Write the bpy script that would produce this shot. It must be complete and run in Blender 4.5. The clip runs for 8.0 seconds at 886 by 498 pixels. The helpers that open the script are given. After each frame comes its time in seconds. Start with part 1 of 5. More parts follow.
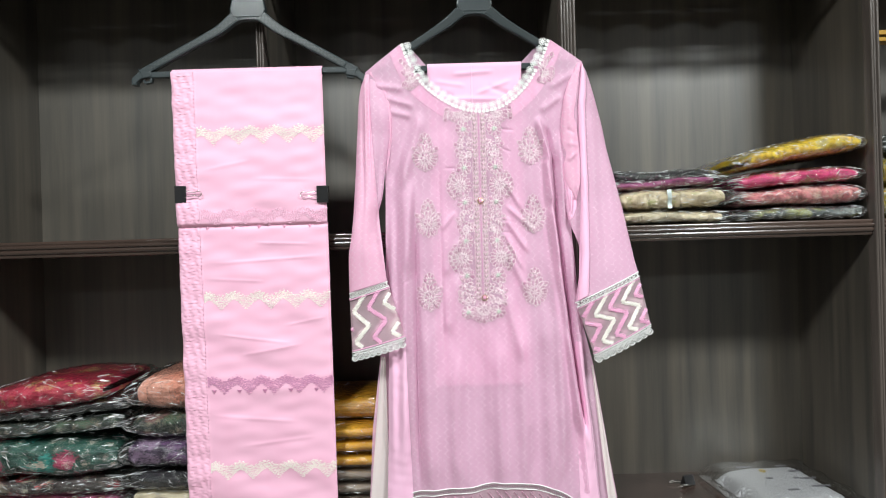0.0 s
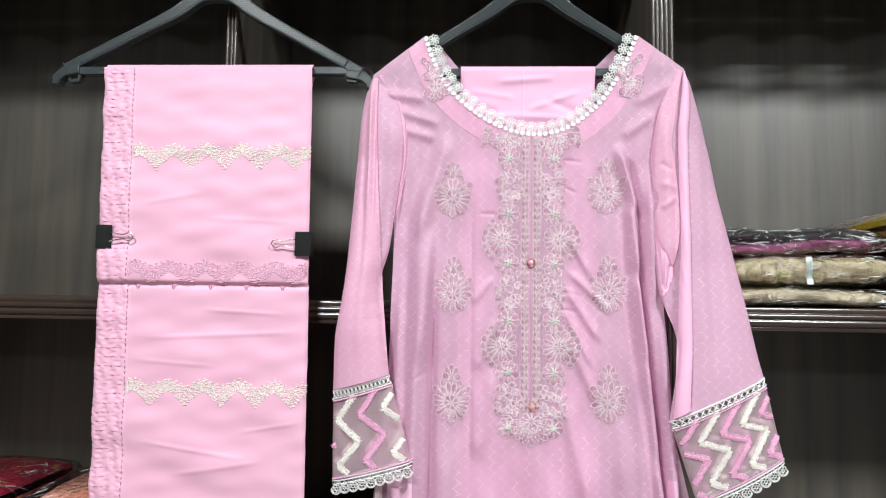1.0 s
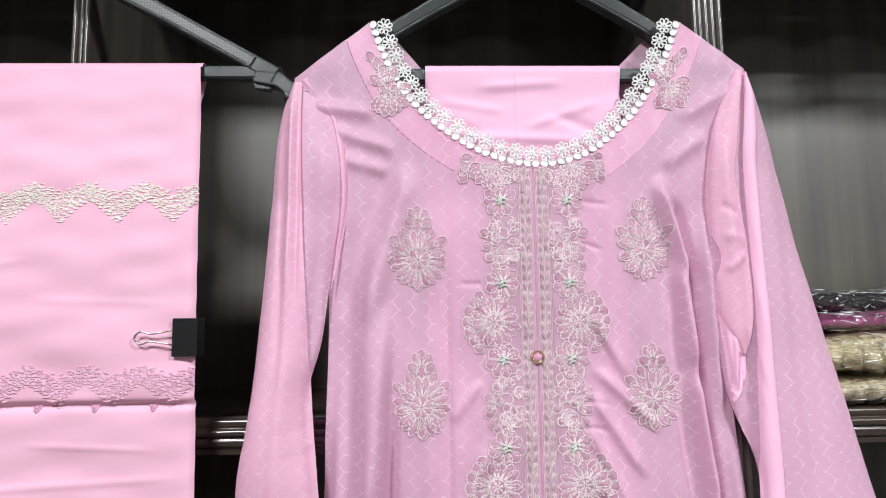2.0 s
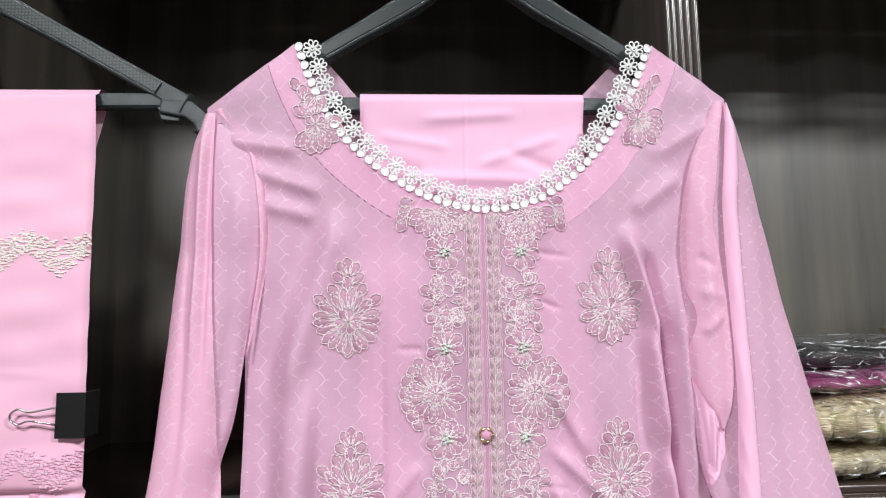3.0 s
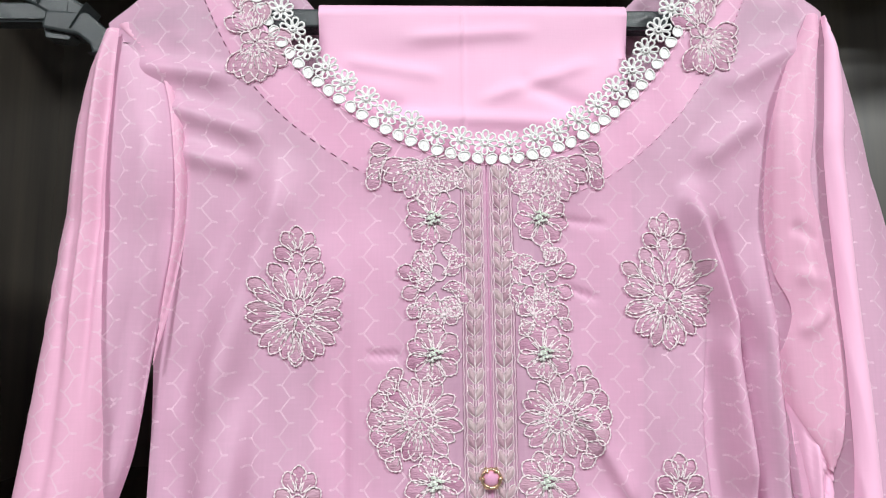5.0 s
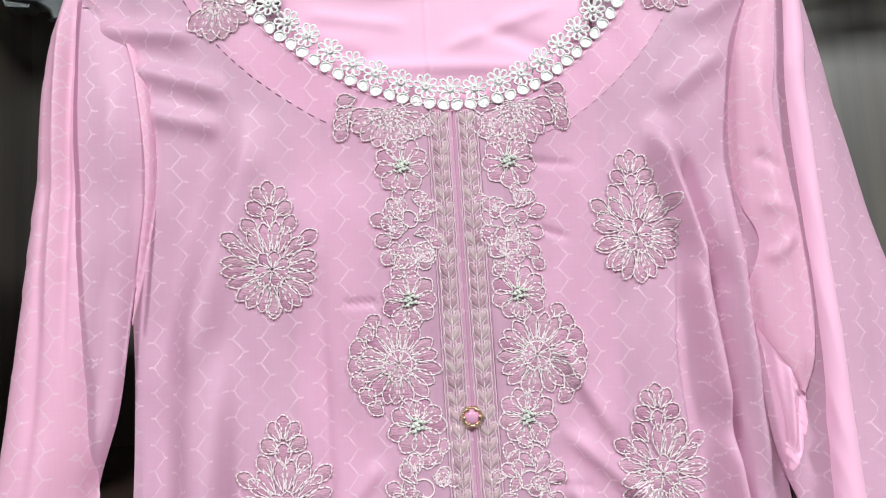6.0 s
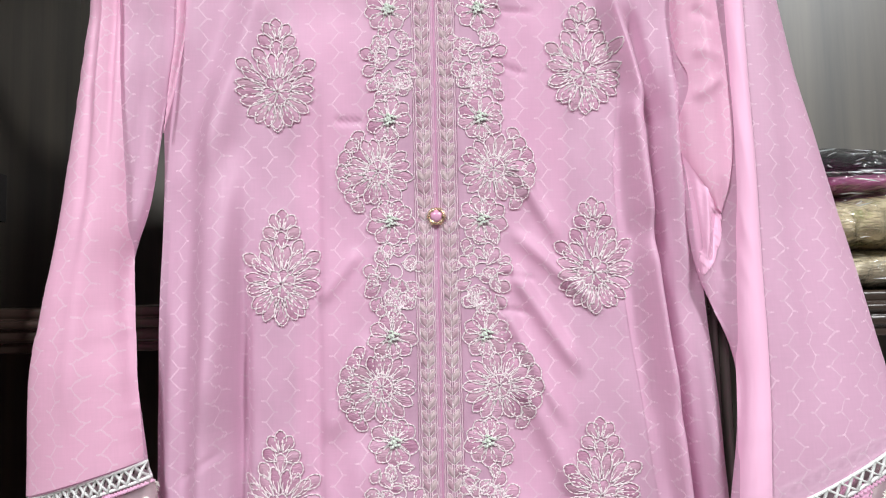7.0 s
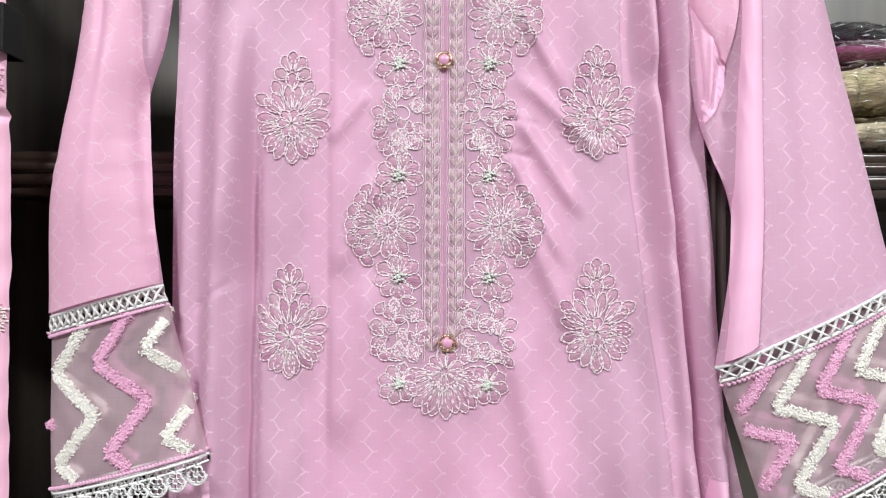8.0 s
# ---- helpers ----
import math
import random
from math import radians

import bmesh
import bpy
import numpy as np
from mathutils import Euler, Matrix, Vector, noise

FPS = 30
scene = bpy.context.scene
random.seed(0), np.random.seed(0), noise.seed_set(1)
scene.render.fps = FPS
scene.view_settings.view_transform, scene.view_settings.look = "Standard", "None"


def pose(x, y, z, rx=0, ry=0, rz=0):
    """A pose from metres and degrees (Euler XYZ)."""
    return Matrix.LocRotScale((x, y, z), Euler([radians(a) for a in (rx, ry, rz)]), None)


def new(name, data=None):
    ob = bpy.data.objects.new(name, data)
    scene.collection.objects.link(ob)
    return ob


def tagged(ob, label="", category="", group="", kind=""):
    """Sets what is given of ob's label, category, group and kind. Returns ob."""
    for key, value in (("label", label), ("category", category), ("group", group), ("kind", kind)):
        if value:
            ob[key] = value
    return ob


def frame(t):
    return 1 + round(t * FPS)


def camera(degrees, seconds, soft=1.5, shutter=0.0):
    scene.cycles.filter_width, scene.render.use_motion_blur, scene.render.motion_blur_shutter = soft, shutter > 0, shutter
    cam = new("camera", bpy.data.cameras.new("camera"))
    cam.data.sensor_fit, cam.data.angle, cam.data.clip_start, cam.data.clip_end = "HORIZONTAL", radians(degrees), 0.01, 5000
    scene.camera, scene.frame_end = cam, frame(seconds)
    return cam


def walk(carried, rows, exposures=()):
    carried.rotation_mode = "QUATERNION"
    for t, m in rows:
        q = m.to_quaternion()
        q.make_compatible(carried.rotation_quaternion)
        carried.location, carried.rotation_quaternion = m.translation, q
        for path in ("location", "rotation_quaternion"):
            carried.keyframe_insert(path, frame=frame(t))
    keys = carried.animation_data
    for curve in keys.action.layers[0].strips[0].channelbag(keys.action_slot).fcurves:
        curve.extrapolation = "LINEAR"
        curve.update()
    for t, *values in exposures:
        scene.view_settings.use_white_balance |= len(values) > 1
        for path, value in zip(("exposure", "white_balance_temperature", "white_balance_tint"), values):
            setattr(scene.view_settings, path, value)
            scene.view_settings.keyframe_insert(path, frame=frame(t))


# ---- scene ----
cam = camera(70.3, 8.0, soft=1.1)
METRES, EYE, TILT, LEAN, TURN = 1.08, 1.40, 0.0, 1.6, 0.0
ROWS = [
    (0.0, 0.0, 0.0, 0.0, -0.0, 0.0, 0.0),
    (0.5, 0.0063, 0.1737, 0.0245, 1.49, 3.05, -1.97),
    (1.0, -0.0059, 0.3127, 0.037, 2.38, 4.22, -2.45),
    (1.5, -0.0299, 0.4516, 0.0652, 0.26, 6.72, -1.52),
    (3.0, 0.0118, 0.5991, 0.146, -2.84, 6.54, -0.78),
    (3.5, 0.028, 0.6104, 0.1496, -0.93, 4.86, -0.52),
    (4.0, 0.0467, 0.6528, 0.1406, -0.24, 5.06, -0.84),
    (5.5, 0.022, 0.724, 0.1397, -2.98, 7.87, -0.31),
    (6.0, 0.0381, 0.7143, 0.1217, -2.02, 5.94, 2.14),
    (6.5, 0.0501, 0.6936, 0.0826, -1.02, 3.49, -0.37),
    (7.0, 0.0651, 0.6636, 0.0355, 0.35, 4.02, -0.36),
    (7.5, 0.0693, 0.6549, 0.0009, 1.35, 2.58, -0.78),
    (8.0, 0.068, 0.6559, -0.0297, 0.99, 0.55, -1.88),
]
walk(cam, [(t, pose(0, 0, EYE, TILT, LEAN, TURN) @ pose(METRES * x, METRES * y, METRES * z, 90 + pitch, roll, yaw)) for t, x, y, z, yaw, pitch, roll in ROWS],
     exposures=((0.0, 0.05, 6500, 4.0), (1.0, -0.09, 6500, 7.0), (3.0, -0.20, 6500, 9.0), (4.0, -0.20, 6500, 9.5), (5.5, -0.23, 6500, 7.0), (7.0, -0.18, 6500, 9.0), (8.0, -0.14, 6500, 7.5)))

# ---- world and lights ----
world = bpy.data.worlds.new("world")
scene.world = world
world.use_nodes = True
world.node_tree.nodes["Background"].inputs[0].default_value = (0.9, 0.95, 1.0, 1)
world.node_tree.nodes["Background"].inputs[1].default_value = 0.02


def ceiling_lamp(x, y, sx, sy, watts):
    data = bpy.data.lights.new("ceiling_lamp", "AREA")
    data.shape, data.size, data.size_y, data.energy = "RECTANGLE", sx, sy, watts
    data.color = (0.96, 0.98, 1.0)
    ob = new("ceiling_lamp", data)
    ob.matrix_world = pose(x, y, 2.66)
    return ob


LAMPS = [(-0.58, -0.20, 0.30, 0.30, 50), (1.22, -0.20, 0.30, 0.30, 64), (-1.9, -2.9, 0.6, 0.6, 16), (1.9, -2.9, 0.6, 0.6, 30)]
for lamp in LAMPS:
    ceiling_lamp(*lamp)


# ---- materials ----
class Mat:
    """A node material with short ways to add nodes."""

    def __init__(self, name):
        self.m = bpy.data.materials.new(name)
        self.m.use_nodes = True
        self.t = self.m.node_tree
        self.b = self.t.nodes["Principled BSDF"]
        self.out = self.t.nodes["Material Output"]

    def node(self, kind, **kw):
        n = self.t.nodes.new(kind)
        for k, v in kw.items():
            if k in ("operation", "blend_type", "data_type", "feature", "wave_type", "bands_direction", "noise_dimensions"):
                setattr(n, k, v)
            else:
                n.inputs[k].default_value = v
        return n

    def link(self, a, b):
        self.t.links.new(a, b)

    def math(self, op, a, b=None, c=None):
        n = self.t.nodes.new("ShaderNodeMath")
        n.operation = op
        for i, v in enumerate((a, b, c)):
            if v is None:
                continue
            if isinstance(v, (int, float)):
                n.inputs[i].default_value = v
            else:
                self.link(v, n.inputs[i])
        return n.outputs[0]

    def noise(self, scale, detail=3, rough=0.5, vec=None):
        n = self.node("ShaderNodeTexNoise", Scale=scale, Detail=detail, Roughness=rough)
        if vec is not None:
            self.link(vec, n.inputs["Vector"])
        return n.outputs["Fac"]

    def pos(self, sx=1, sy=1, sz=1):
        g = self.t.nodes.new("ShaderNodeTexCoord")
        mp = self.t.nodes.new("ShaderNodeMapping")
        mp.inputs["Scale"].default_value = (sx, sy, sz)
        self.link(g.outputs["Object"], mp.inputs["Vector"])
        return mp.outputs[0]

    def ramp(self, fac, stops):
        n = self.t.nodes.new("ShaderNodeValToRGB")
        e = n.color_ramp.elements
        while len(e) < len(stops):
            e.new(0.5)
        for i, (p, col) in enumerate(stops):
            e[i].position, e[i].color = p, (*col, 1)
        self.link(fac, n.inputs[0])
        return n.outputs[0]

    def mix(self, fac, a, b):
        n = self.t.nodes.new("ShaderNodeMix")
        n.data_type = "RGBA"
        for sock, v in ((n.inputs[0], fac), (n.inputs[6], a), (n.inputs[7], b)):
            if isinstance(v, tuple):
                sock.default_value = (*v, 1)
            elif isinstance(v, (int, float)):
                sock.default_value = v
            else:
                self.link(v, sock)
        return n.outputs[2]

    def bump(self, height, strength=0.4, dist=0.001):
        n = self.node("ShaderNodeBump", Strength=strength, Distance=dist)
        self.link(height, n.inputs["Height"])
        self.link(n.outputs[0], self.b.inputs["Normal"])
        return n

    def color(self, c):
        if isinstance(c, tuple):
            self.b.inputs["Base Color"].default_value = (*c, 1)
        else:
            self.link(c, self.b.inputs["Base Color"])

    def set(self, **kw):
        for k, v in kw.items():
            self.b.inputs[k.replace("_", " ")].default_value = v
        return self


def jacquard(m, pitch=0.0134, rise=0.0061):
    """Mask of the woven zigzag lines of the pink cloth, with short ticks at the corners."""
    sep = m.t.nodes.new("ShaderNodeSeparateXYZ")
    m.link(m.pos(), sep.inputs[0])
    x, z = sep.outputs[0], sep.outputs[2]
    x = m.math("ADD", x, m.math("MULTIPLY", m.math("SUBTRACT", m.noise(9, 2), 0.5), 0.008))
    z = m.math("ADD", z, m.math("MULTIPLY", m.math("SUBTRACT", m.noise(6, 1), 0.5), 0.006))
    # rounded zigzag: soft triangle wave of height
    tri = m.math("PINGPONG", z, rise)
    sx = m.math("SUBTRACT", x, m.math("MULTIPLY", tri, 0.78))
    cell = m.math("MULTIPLY", sx, 1 / pitch)
    d = m.math("ABSOLUTE", m.math("SUBTRACT", m.math("FRACT", cell), 0.5))
    line = m.math("LESS_THAN", d, 0.040)
    # ticks point outwards from each corner
    off = m.math("SUBTRACT", m.math("FRACT", cell), 0.5)
    near0 = m.math("LESS_THAN", m.math("PINGPONG", z, rise), 0.00055)
    near1 = m.math("LESS_THAN", m.math("PINGPONG", m.math("ADD", z, rise), rise), 0.00055)
    t0 = m.math("MULTIPLY", near0, m.math("MULTIPLY", m.math("LESS_THAN", off, 0.0), m.math("GREATER_THAN", off, -0.20)))
    t1 = m.math("MULTIPLY", near1, m.math("MULTIPLY", m.math("GREATER_THAN", off, 0.0), m.math("LESS_THAN", off, 0.20)))
    both = m.math("MAXIMUM", line, m.math("MAXIMUM", t0, t1))
    stitch = m.math("GREATER_THAN", m.noise(1500, 1), 0.40)
    fade = m.math("ADD", 0.45, m.math("MULTIPLY", m.noise(30, 2), 0.8))
    return m.math("MULTIPLY", m.math("MULTIPLY", both, stitch), fade)


def cloth_material(name, base, second, cover, pattern=None, rough=0.58):
    """Woven cotton; cover below 1 lets light and what lies behind show through the weave."""
    m = Mat(name)
    broad = m.noise(9, 3)
    col = m.mix(m.math("MULTIPLY", broad, 1.0), base, second)
    slub = m.noise(1.0, 2, 0.6, m.pos(900, 900, 60))
    slub2 = m.noise(1.0, 2, 0.6, m.pos(60, 60, 900))
    weft = m.math("ADD", slub, slub2)
    height = m.math("MULTIPLY", weft, 0.5)
    col = m.mix(m.math("MULTIPLY", m.math("SUBTRACT", weft, 0.75), 0.04), col, tuple(min(1, c * 1.25 + 0.04) for c in base))
    mask = None
    if pattern:
        mask = jacquard(m, *pattern)
        col = m.mix(m.math("MULTIPLY", mask, 0.52), col, (0.97, 0.80, 0.88))
        height = m.math("ADD", height, m.math("MULTIPLY", mask, 1.2))
    m.color(col)
    m.set(Roughness=rough)
    m.b.inputs["Sheen Weight"].default_value = 0.25
    m.b.inputs["Sheen Roughness"].default_value = 0.4
    m.b.inputs["Specular IOR Level"].default_value = 0.4
    m.bump(height, 0.13, 0.0006)
    if cover < 1:
        tl = m.node("ShaderNodeBsdfTranslucent")
        m.link(col, tl.inputs[0])
        mx = m.node("ShaderNodeMixShader", Fac=0.22)
        m.link(m.b.outputs[0], mx.inputs[1])
        m.link(tl.outputs[0], mx.inputs[2])
        tp = m.node("ShaderNodeBsdfTransparent")
        tp.inputs[0].default_value = (1.0, 0.96, 0.98, 1)
        m2 = m.t.nodes.new("ShaderNodeMixShader")
        f = m.math("ADD", m.math("MULTIPLY", m.math("SUBTRACT", weft, 1.0), 0.06), cover)
        if mask is not None:
            f = m.math("MAXIMUM", f, m.math("MULTIPLY", mask, 0.95))
        m.link(f, m2.inputs[0])
        m.link(tp.outputs[0], m2.inputs[1])
        m.link(mx.outputs[0], m2.inputs[2])
        m.link(m2.outputs[0], m.out.inputs[0])
    return m.m


def wood_material(name, dark, light, rough=0.3, along="z", gloss=0.5):
    m = Mat(name)
    v = m.pos(38, 38, 1.6) if along == "z" else m.pos(1.6, 38, 38)
    grain = m.noise(1.0, 6, 0.62, v)
    band = m.noise(1.0, 2, 0.5, m.pos(9, 9, 0.6) if along == "z" else m.pos(0.6, 9, 9))
    fac = m.math("ADD", m.math("MULTIPLY", grain, 0.65), m.math("MULTIPLY", band, 0.35))
    m.color(m.ramp(fac, [(0.36, dark), (0.68, light)]))
    smudge = m.noise(7, 4, 0.6)
    m.link(m.math("ADD", m.math("MULTIPLY", smudge, 0.16), rough - 0.08), m.b.inputs["Roughness"])
    m.b.inputs["Specular IOR Level"].default_value = gloss
    m.bump(grain, 0.12, 0.0006)
    return m.m


def thread_material(name, cols, rough=0.45, scale=2600):
    m = Mat(name)
    g = m.t.nodes.new("ShaderNodeNewGeometry")
    pick = m.ramp(g.outputs["Random Per Island"], [(i / max(1, len(cols) - 1), c) for i, c in enumerate(cols)])
    fine = m.noise(scale, 2)
    m.color(m.mix(m.math("MULTIPLY", fine, 0.5), pick, tuple(min(1, c * 1.2 + 0.05) for c in cols[-1])))
    m.set(Roughness=rough)
    m.b.inputs["Sheen Weight"].default_value = 0.3
    m.bump(fine, 0.5, 0.0005)
    return m.m


def satin_material(name, cols):
    """Satin stitch: one shade for each petal, with fine thread lines across."""
    m = Mat(name)
    info = m.t.nodes.new("ShaderNodeObjectInfo")
    pick = m.ramp(info.outputs["Random"], [(i / (len(cols) - 1), c) for i, c in enumerate(cols)])
    lines = m.noise(1.0, 2, 0.5, m.pos(350, 350, 2600))
    patch = m.noise(260, 2)
    col = m.mix(m.math("MULTIPLY", patch, 0.7), pick, (0.48, 0.21, 0.35))
    m.color(m.mix(m.math("MULTIPLY", lines, 0.40), col, (0.78, 0.54, 0.64)))
    m.set(Roughness=0.42)
    m.b.inputs["Sheen Weight"].default_value = 0.2
    m.bump(lines, 0.8, 0.0006)
    return m.m


def plain_material(name, col, rough=0.5, metallic=0.0, vary=0.12, scale=40, bump=0.15, spec=0.5):
    m = Mat(name)
    n = m.noise(scale, 4)
    m.color(m.mix(n, tuple(c * (1 - vary) for c in col), tuple(min(1, c * (1 + vary)) for c in col)))
    m.set(Roughness=rough, Metallic=metallic)
    m.b.inputs["Specular IOR Level"].default_value = spec
    m.bump(m.noise(scale * 12, 2), bump, 0.0004)
    return m.m


def film_material(name, cover=0.02):
    """Clear wrapping film: mostly transparent, with sharp glossy crinkles."""
    m = Mat(name)
    gl = m.node("ShaderNodeBsdfGlossy", Roughness=0.15)
    tp = m.node("ShaderNodeBsdfTransparent")
    tp.inputs[0].default_value = (0.97, 0.97, 0.97, 1)
    fold = m.node("ShaderNodeTexVoronoi", feature="DISTANCE_TO_EDGE", Scale=75)
    m.link(m.pos(1, 1, 1.7), fold.inputs["Vector"])
    crinkle = m.math("ADD", m.math("MULTIPLY", m.math("MINIMUM", fold.outputs["Distance"], 0.25), 1.6), m.noise(130, 3, 0.6, m.pos(1, 1, 1.6)))
    bp = m.node("ShaderNodeBump", Strength=1.0, Distance=0.0022)
    m.link(crinkle, bp.inputs["Height"])
    m.link(bp.outputs[0], gl.inputs["Normal"])
    lw = m.node("ShaderNodeFresnel", IOR=1.5)
    m.link(bp.outputs[0], lw.inputs["Normal"])
    f = m.math("MINIMUM", m.math("ADD", m.math("MULTIPLY", lw.outputs[0], 2.0), cover), 0.7)
    mx = m.t.nodes.new("ShaderNodeMixShader")
    m.link(f, mx.inputs[0])
    m.link(tp.outputs[0], mx.inputs[1])
    m.link(gl.outputs[0], mx.inputs[2])
    m.link(mx.outputs[0], m.out.inputs[0])
    return m.m


def print_material(name, ground, blooms, leaf, scale=38, accent=None):
    """Printed cloth: uneven flowers and leaves in two colours on a ground."""
    m = Mat(name)

    def cells(size, shift):
        warp = m.t.nodes.new("ShaderNodeMixRGB")
        warp.inputs[0].default_value = 0.030 * 38 / scale
        n = m.node("ShaderNodeTexNoise", Scale=size * 1.7, Detail=2)
        p = m.pos(1, 1, 1.25)
        m.link(p, warp.inputs[1])
        m.link(n.outputs["Color"], warp.inputs[2])
        v = m.node("ShaderNodeTexVoronoi", Scale=size)
        m.link(warp.outputs[0], v.inputs["Vector"])
        sp = m.t.nodes.new("ShaderNodeSeparateColor")
        m.link(v.outputs["Color"], sp.inputs[0])
        return v.outputs["Distance"], sp.outputs[0], sp.outputs[1]
    d, r, g = cells(scale * 0.62, 0)
    petal = m.math("MULTIPLY", m.math("LESS_THAN", d, 0.58), m.math("GREATER_THAN", r, 0.40))
    col = m.mix(petal, ground, m.mix(m.math("GREATER_THAN", g, 0.55), blooms, accent or blooms))
    heart = m.math("MULTIPLY", m.math("LESS_THAN", d, 0.20), m.math("GREATER_THAN", r, 0.55))
    col = m.mix(heart, col, leaf)
    d2, r2, g2 = cells(scale * 1.9, 1)
    speck = m.math("MULTIPLY", m.math("LESS_THAN", d2, 0.40), m.math("GREATER_THAN", r2, 0.66))
    col = m.mix(m.math("MULTIPLY", speck, 0.85), col, leaf)
    dark = m.math("MULTIPLY", m.math("MULTIPLY", m.math("GREATER_THAN", g2, 0.72), m.math("LESS_THAN", d2, 0.5)), 0.6)
    m.color(m.mix(dark, col, tuple(c * 0.35 for c in ground)))
    m.set(Roughness=0.7)
    m.bump(m.noise(scale * 0.8, 4), 0.6, 0.006)
    return m.m


PINK, PINK2 = (0.87, 0.53, 0.72), (0.90, 0.57, 0.75)
M_KURTA = cloth_material("sheer_pink_jacquard", PINK, PINK2, 0.76, (0.0134, 0.0061), 0.48)
M_SHEER = cloth_material("sheer_sleeve_jacquard", PINK, PINK2, 0.76, (0.0134, 0.0061), 0.48)
M_SLEEVE = cloth_material("pink_jacquard_double", (0.91, 0.51, 0.69), (0.92, 0.55, 0.72), 0.9, (0.0134, 0.0061), 0.48)
M_LINING = cloth_material("pink_cotton", (0.86, 0.47, 0.665), (0.88, 0.53, 0.71), 1.0)
M_FACING = cloth_material("pink_facing", (0.90, 0.49, 0.69), (0.91, 0.53, 0.72), 1.0)
M_SLIT = cloth_material("pink_slit_facing", (0.86, 0.49, 0.68), (0.88, 0.54, 0.72), 1.0)
M_TROUSER = cloth_material("pale_pink_cotton", (0.84, 0.44, 0.60), (0.86, 0.50, 0.65), 1.0)
M_CREAMCLOTH = cloth_material("cream_cloth", (0.88, 0.79, 0.77), (0.90, 0.82, 0.80), 0.9)
M_NET = cloth_material("sheer_net", (0.82, 0.60, 0.68), (0.86, 0.68, 0.73), 0.38)
M_PANEL = wood_material("dark_wood_panel", (0.036, 0.033, 0.028), (0.112, 0.094, 0.072), 0.46, "z", 1.0)
M_POST = wood_material("dark_wood_moulding", (0.05, 0.042, 0.038), (0.14, 0.115, 0.10), 0.24, "z", 0.8)
M_SHELF = wood_material("dark_wood_shelf", (0.024, 0.016, 0.013), (0.075, 0.048, 0.038), 0.20, "x", 0.9)
M_WHITELACE = thread_material("white_cotton_lace", [(0.90, 0.91, 0.89), (0.94, 0.95, 0.93)], 0.7)
M_OUTLINE = thread_material("ivory_thread", [(0.88, 0.65, 0.73), (0.96, 0.85, 0.86)], 0.5)
M_SATIN = satin_material("rose_satin_stitch", [(0.29, 0.07, 0.17), (0.44, 0.19, 0.30), (0.48, 0.26, 0.35), (0.57, 0.26, 0.41), (0.45, 0.26, 0.32), (0.61, 0.33, 0.47)])
M_GROUND = cloth_material("stitched_ground", (0.46, 0.25, 0.37), (0.58, 0.36, 0.47), 1.0)
M_CHEVRON = thread_material("chevron_satin", [(0.36, 0.15, 0.24), (0.52, 0.33, 0.39), (0.58, 0.44, 0.46)], 0.42, 900)
M_MINT = thread_material("mint_knots", [(0.84, 0.96, 0.80), (0.90, 0.97, 0.88)], 0.6)
M_CREAMTHREAD = thread_material("cream_thread", [(0.92, 0.76, 0.70), (0.95, 0.86, 0.79)], 0.45)
M_ROSETHREAD = thread_material("rose_thread", [(0.82, 0.42, 0.60), (0.88, 0.54, 0.68)], 0.45)
M_CORDTHREAD = thread_material("dusty_rose_cord", [(0.76, 0.48, 0.60), (0.88, 0.66, 0.74)], 0.5)
M_MAUVETHREAD = thread_material("mauve_thread", [(0.52, 0.20, 0.38), (0.66, 0.32, 0.50)], 0.45)
M_PINKTHREAD = thread_material("pink_chenille", [(0.74, 0.34, 0.55), (0.82, 0.46, 0.64)], 0.8)
M_WHITETHREAD = thread_material("ivory_chenille", [(0.82, 0.77, 0.70), (0.86, 0.82, 0.77)], 0.8)
M_BLACKPLASTIC = plain_material("black_plastic", (0.034, 0.043, 0.046), 0.27, 0, 0.25, 120, 0.3)
M_DOTTED = Mat("dotted_black_plastic")
dots = M_DOTTED.node("ShaderNodeTexVoronoi", Scale=420)
dots.inputs["Randomness"].default_value = 0.15
M_DOTTED.link(M_DOTTED.pos(), dots.inputs["Vector"])
dot_mask = M_DOTTED.math("LESS_THAN", dots.outputs["Distance"], 0.36)
M_DOTTED.color(M_DOTTED.mix(dot_mask, (0.030, 0.038, 0.040), (0.085, 0.098, 0.10)))
M_DOTTED.bump(dot_mask, 0.9, 0.0008)
M_DOTTED.set(Roughness=0.3)
M_DOTTED = M_DOTTED.m
M_BLACKMETAL = plain_material("black_enamel", (0.012, 0.012, 0.013), 0.3)
M_STEEL = plain_material("steel_wire", (0.62, 0.60, 0.58), 0.25, 1.0)
M_GOLD = plain_material("gold_setting", (0.80, 0.60, 0.40), 0.25, 1.0)
M_GEM = plain_material("rose_glass", (0.74, 0.36, 0.54), 0.06, 0.0, 0.4, 200, 0.0, 1.0)
M_WALL = plain_material("room_wall", (0.30, 0.28, 0.26), 0.8, 0, 0.05, 5)
M_FLOOR = plain_material("room_floor", (0.26, 0.24, 0.22), 0.35, 0, 0.15, 6)
M_FILM = film_material("clear_film")
# near-white colour that stands for the bright glints on film creases
M_CREASEGLINT = plain_material("film_crease_glint", (0.80, 0.82, 0.84), 0.25, 0, 0.05, 60, 0.1, 0.8)


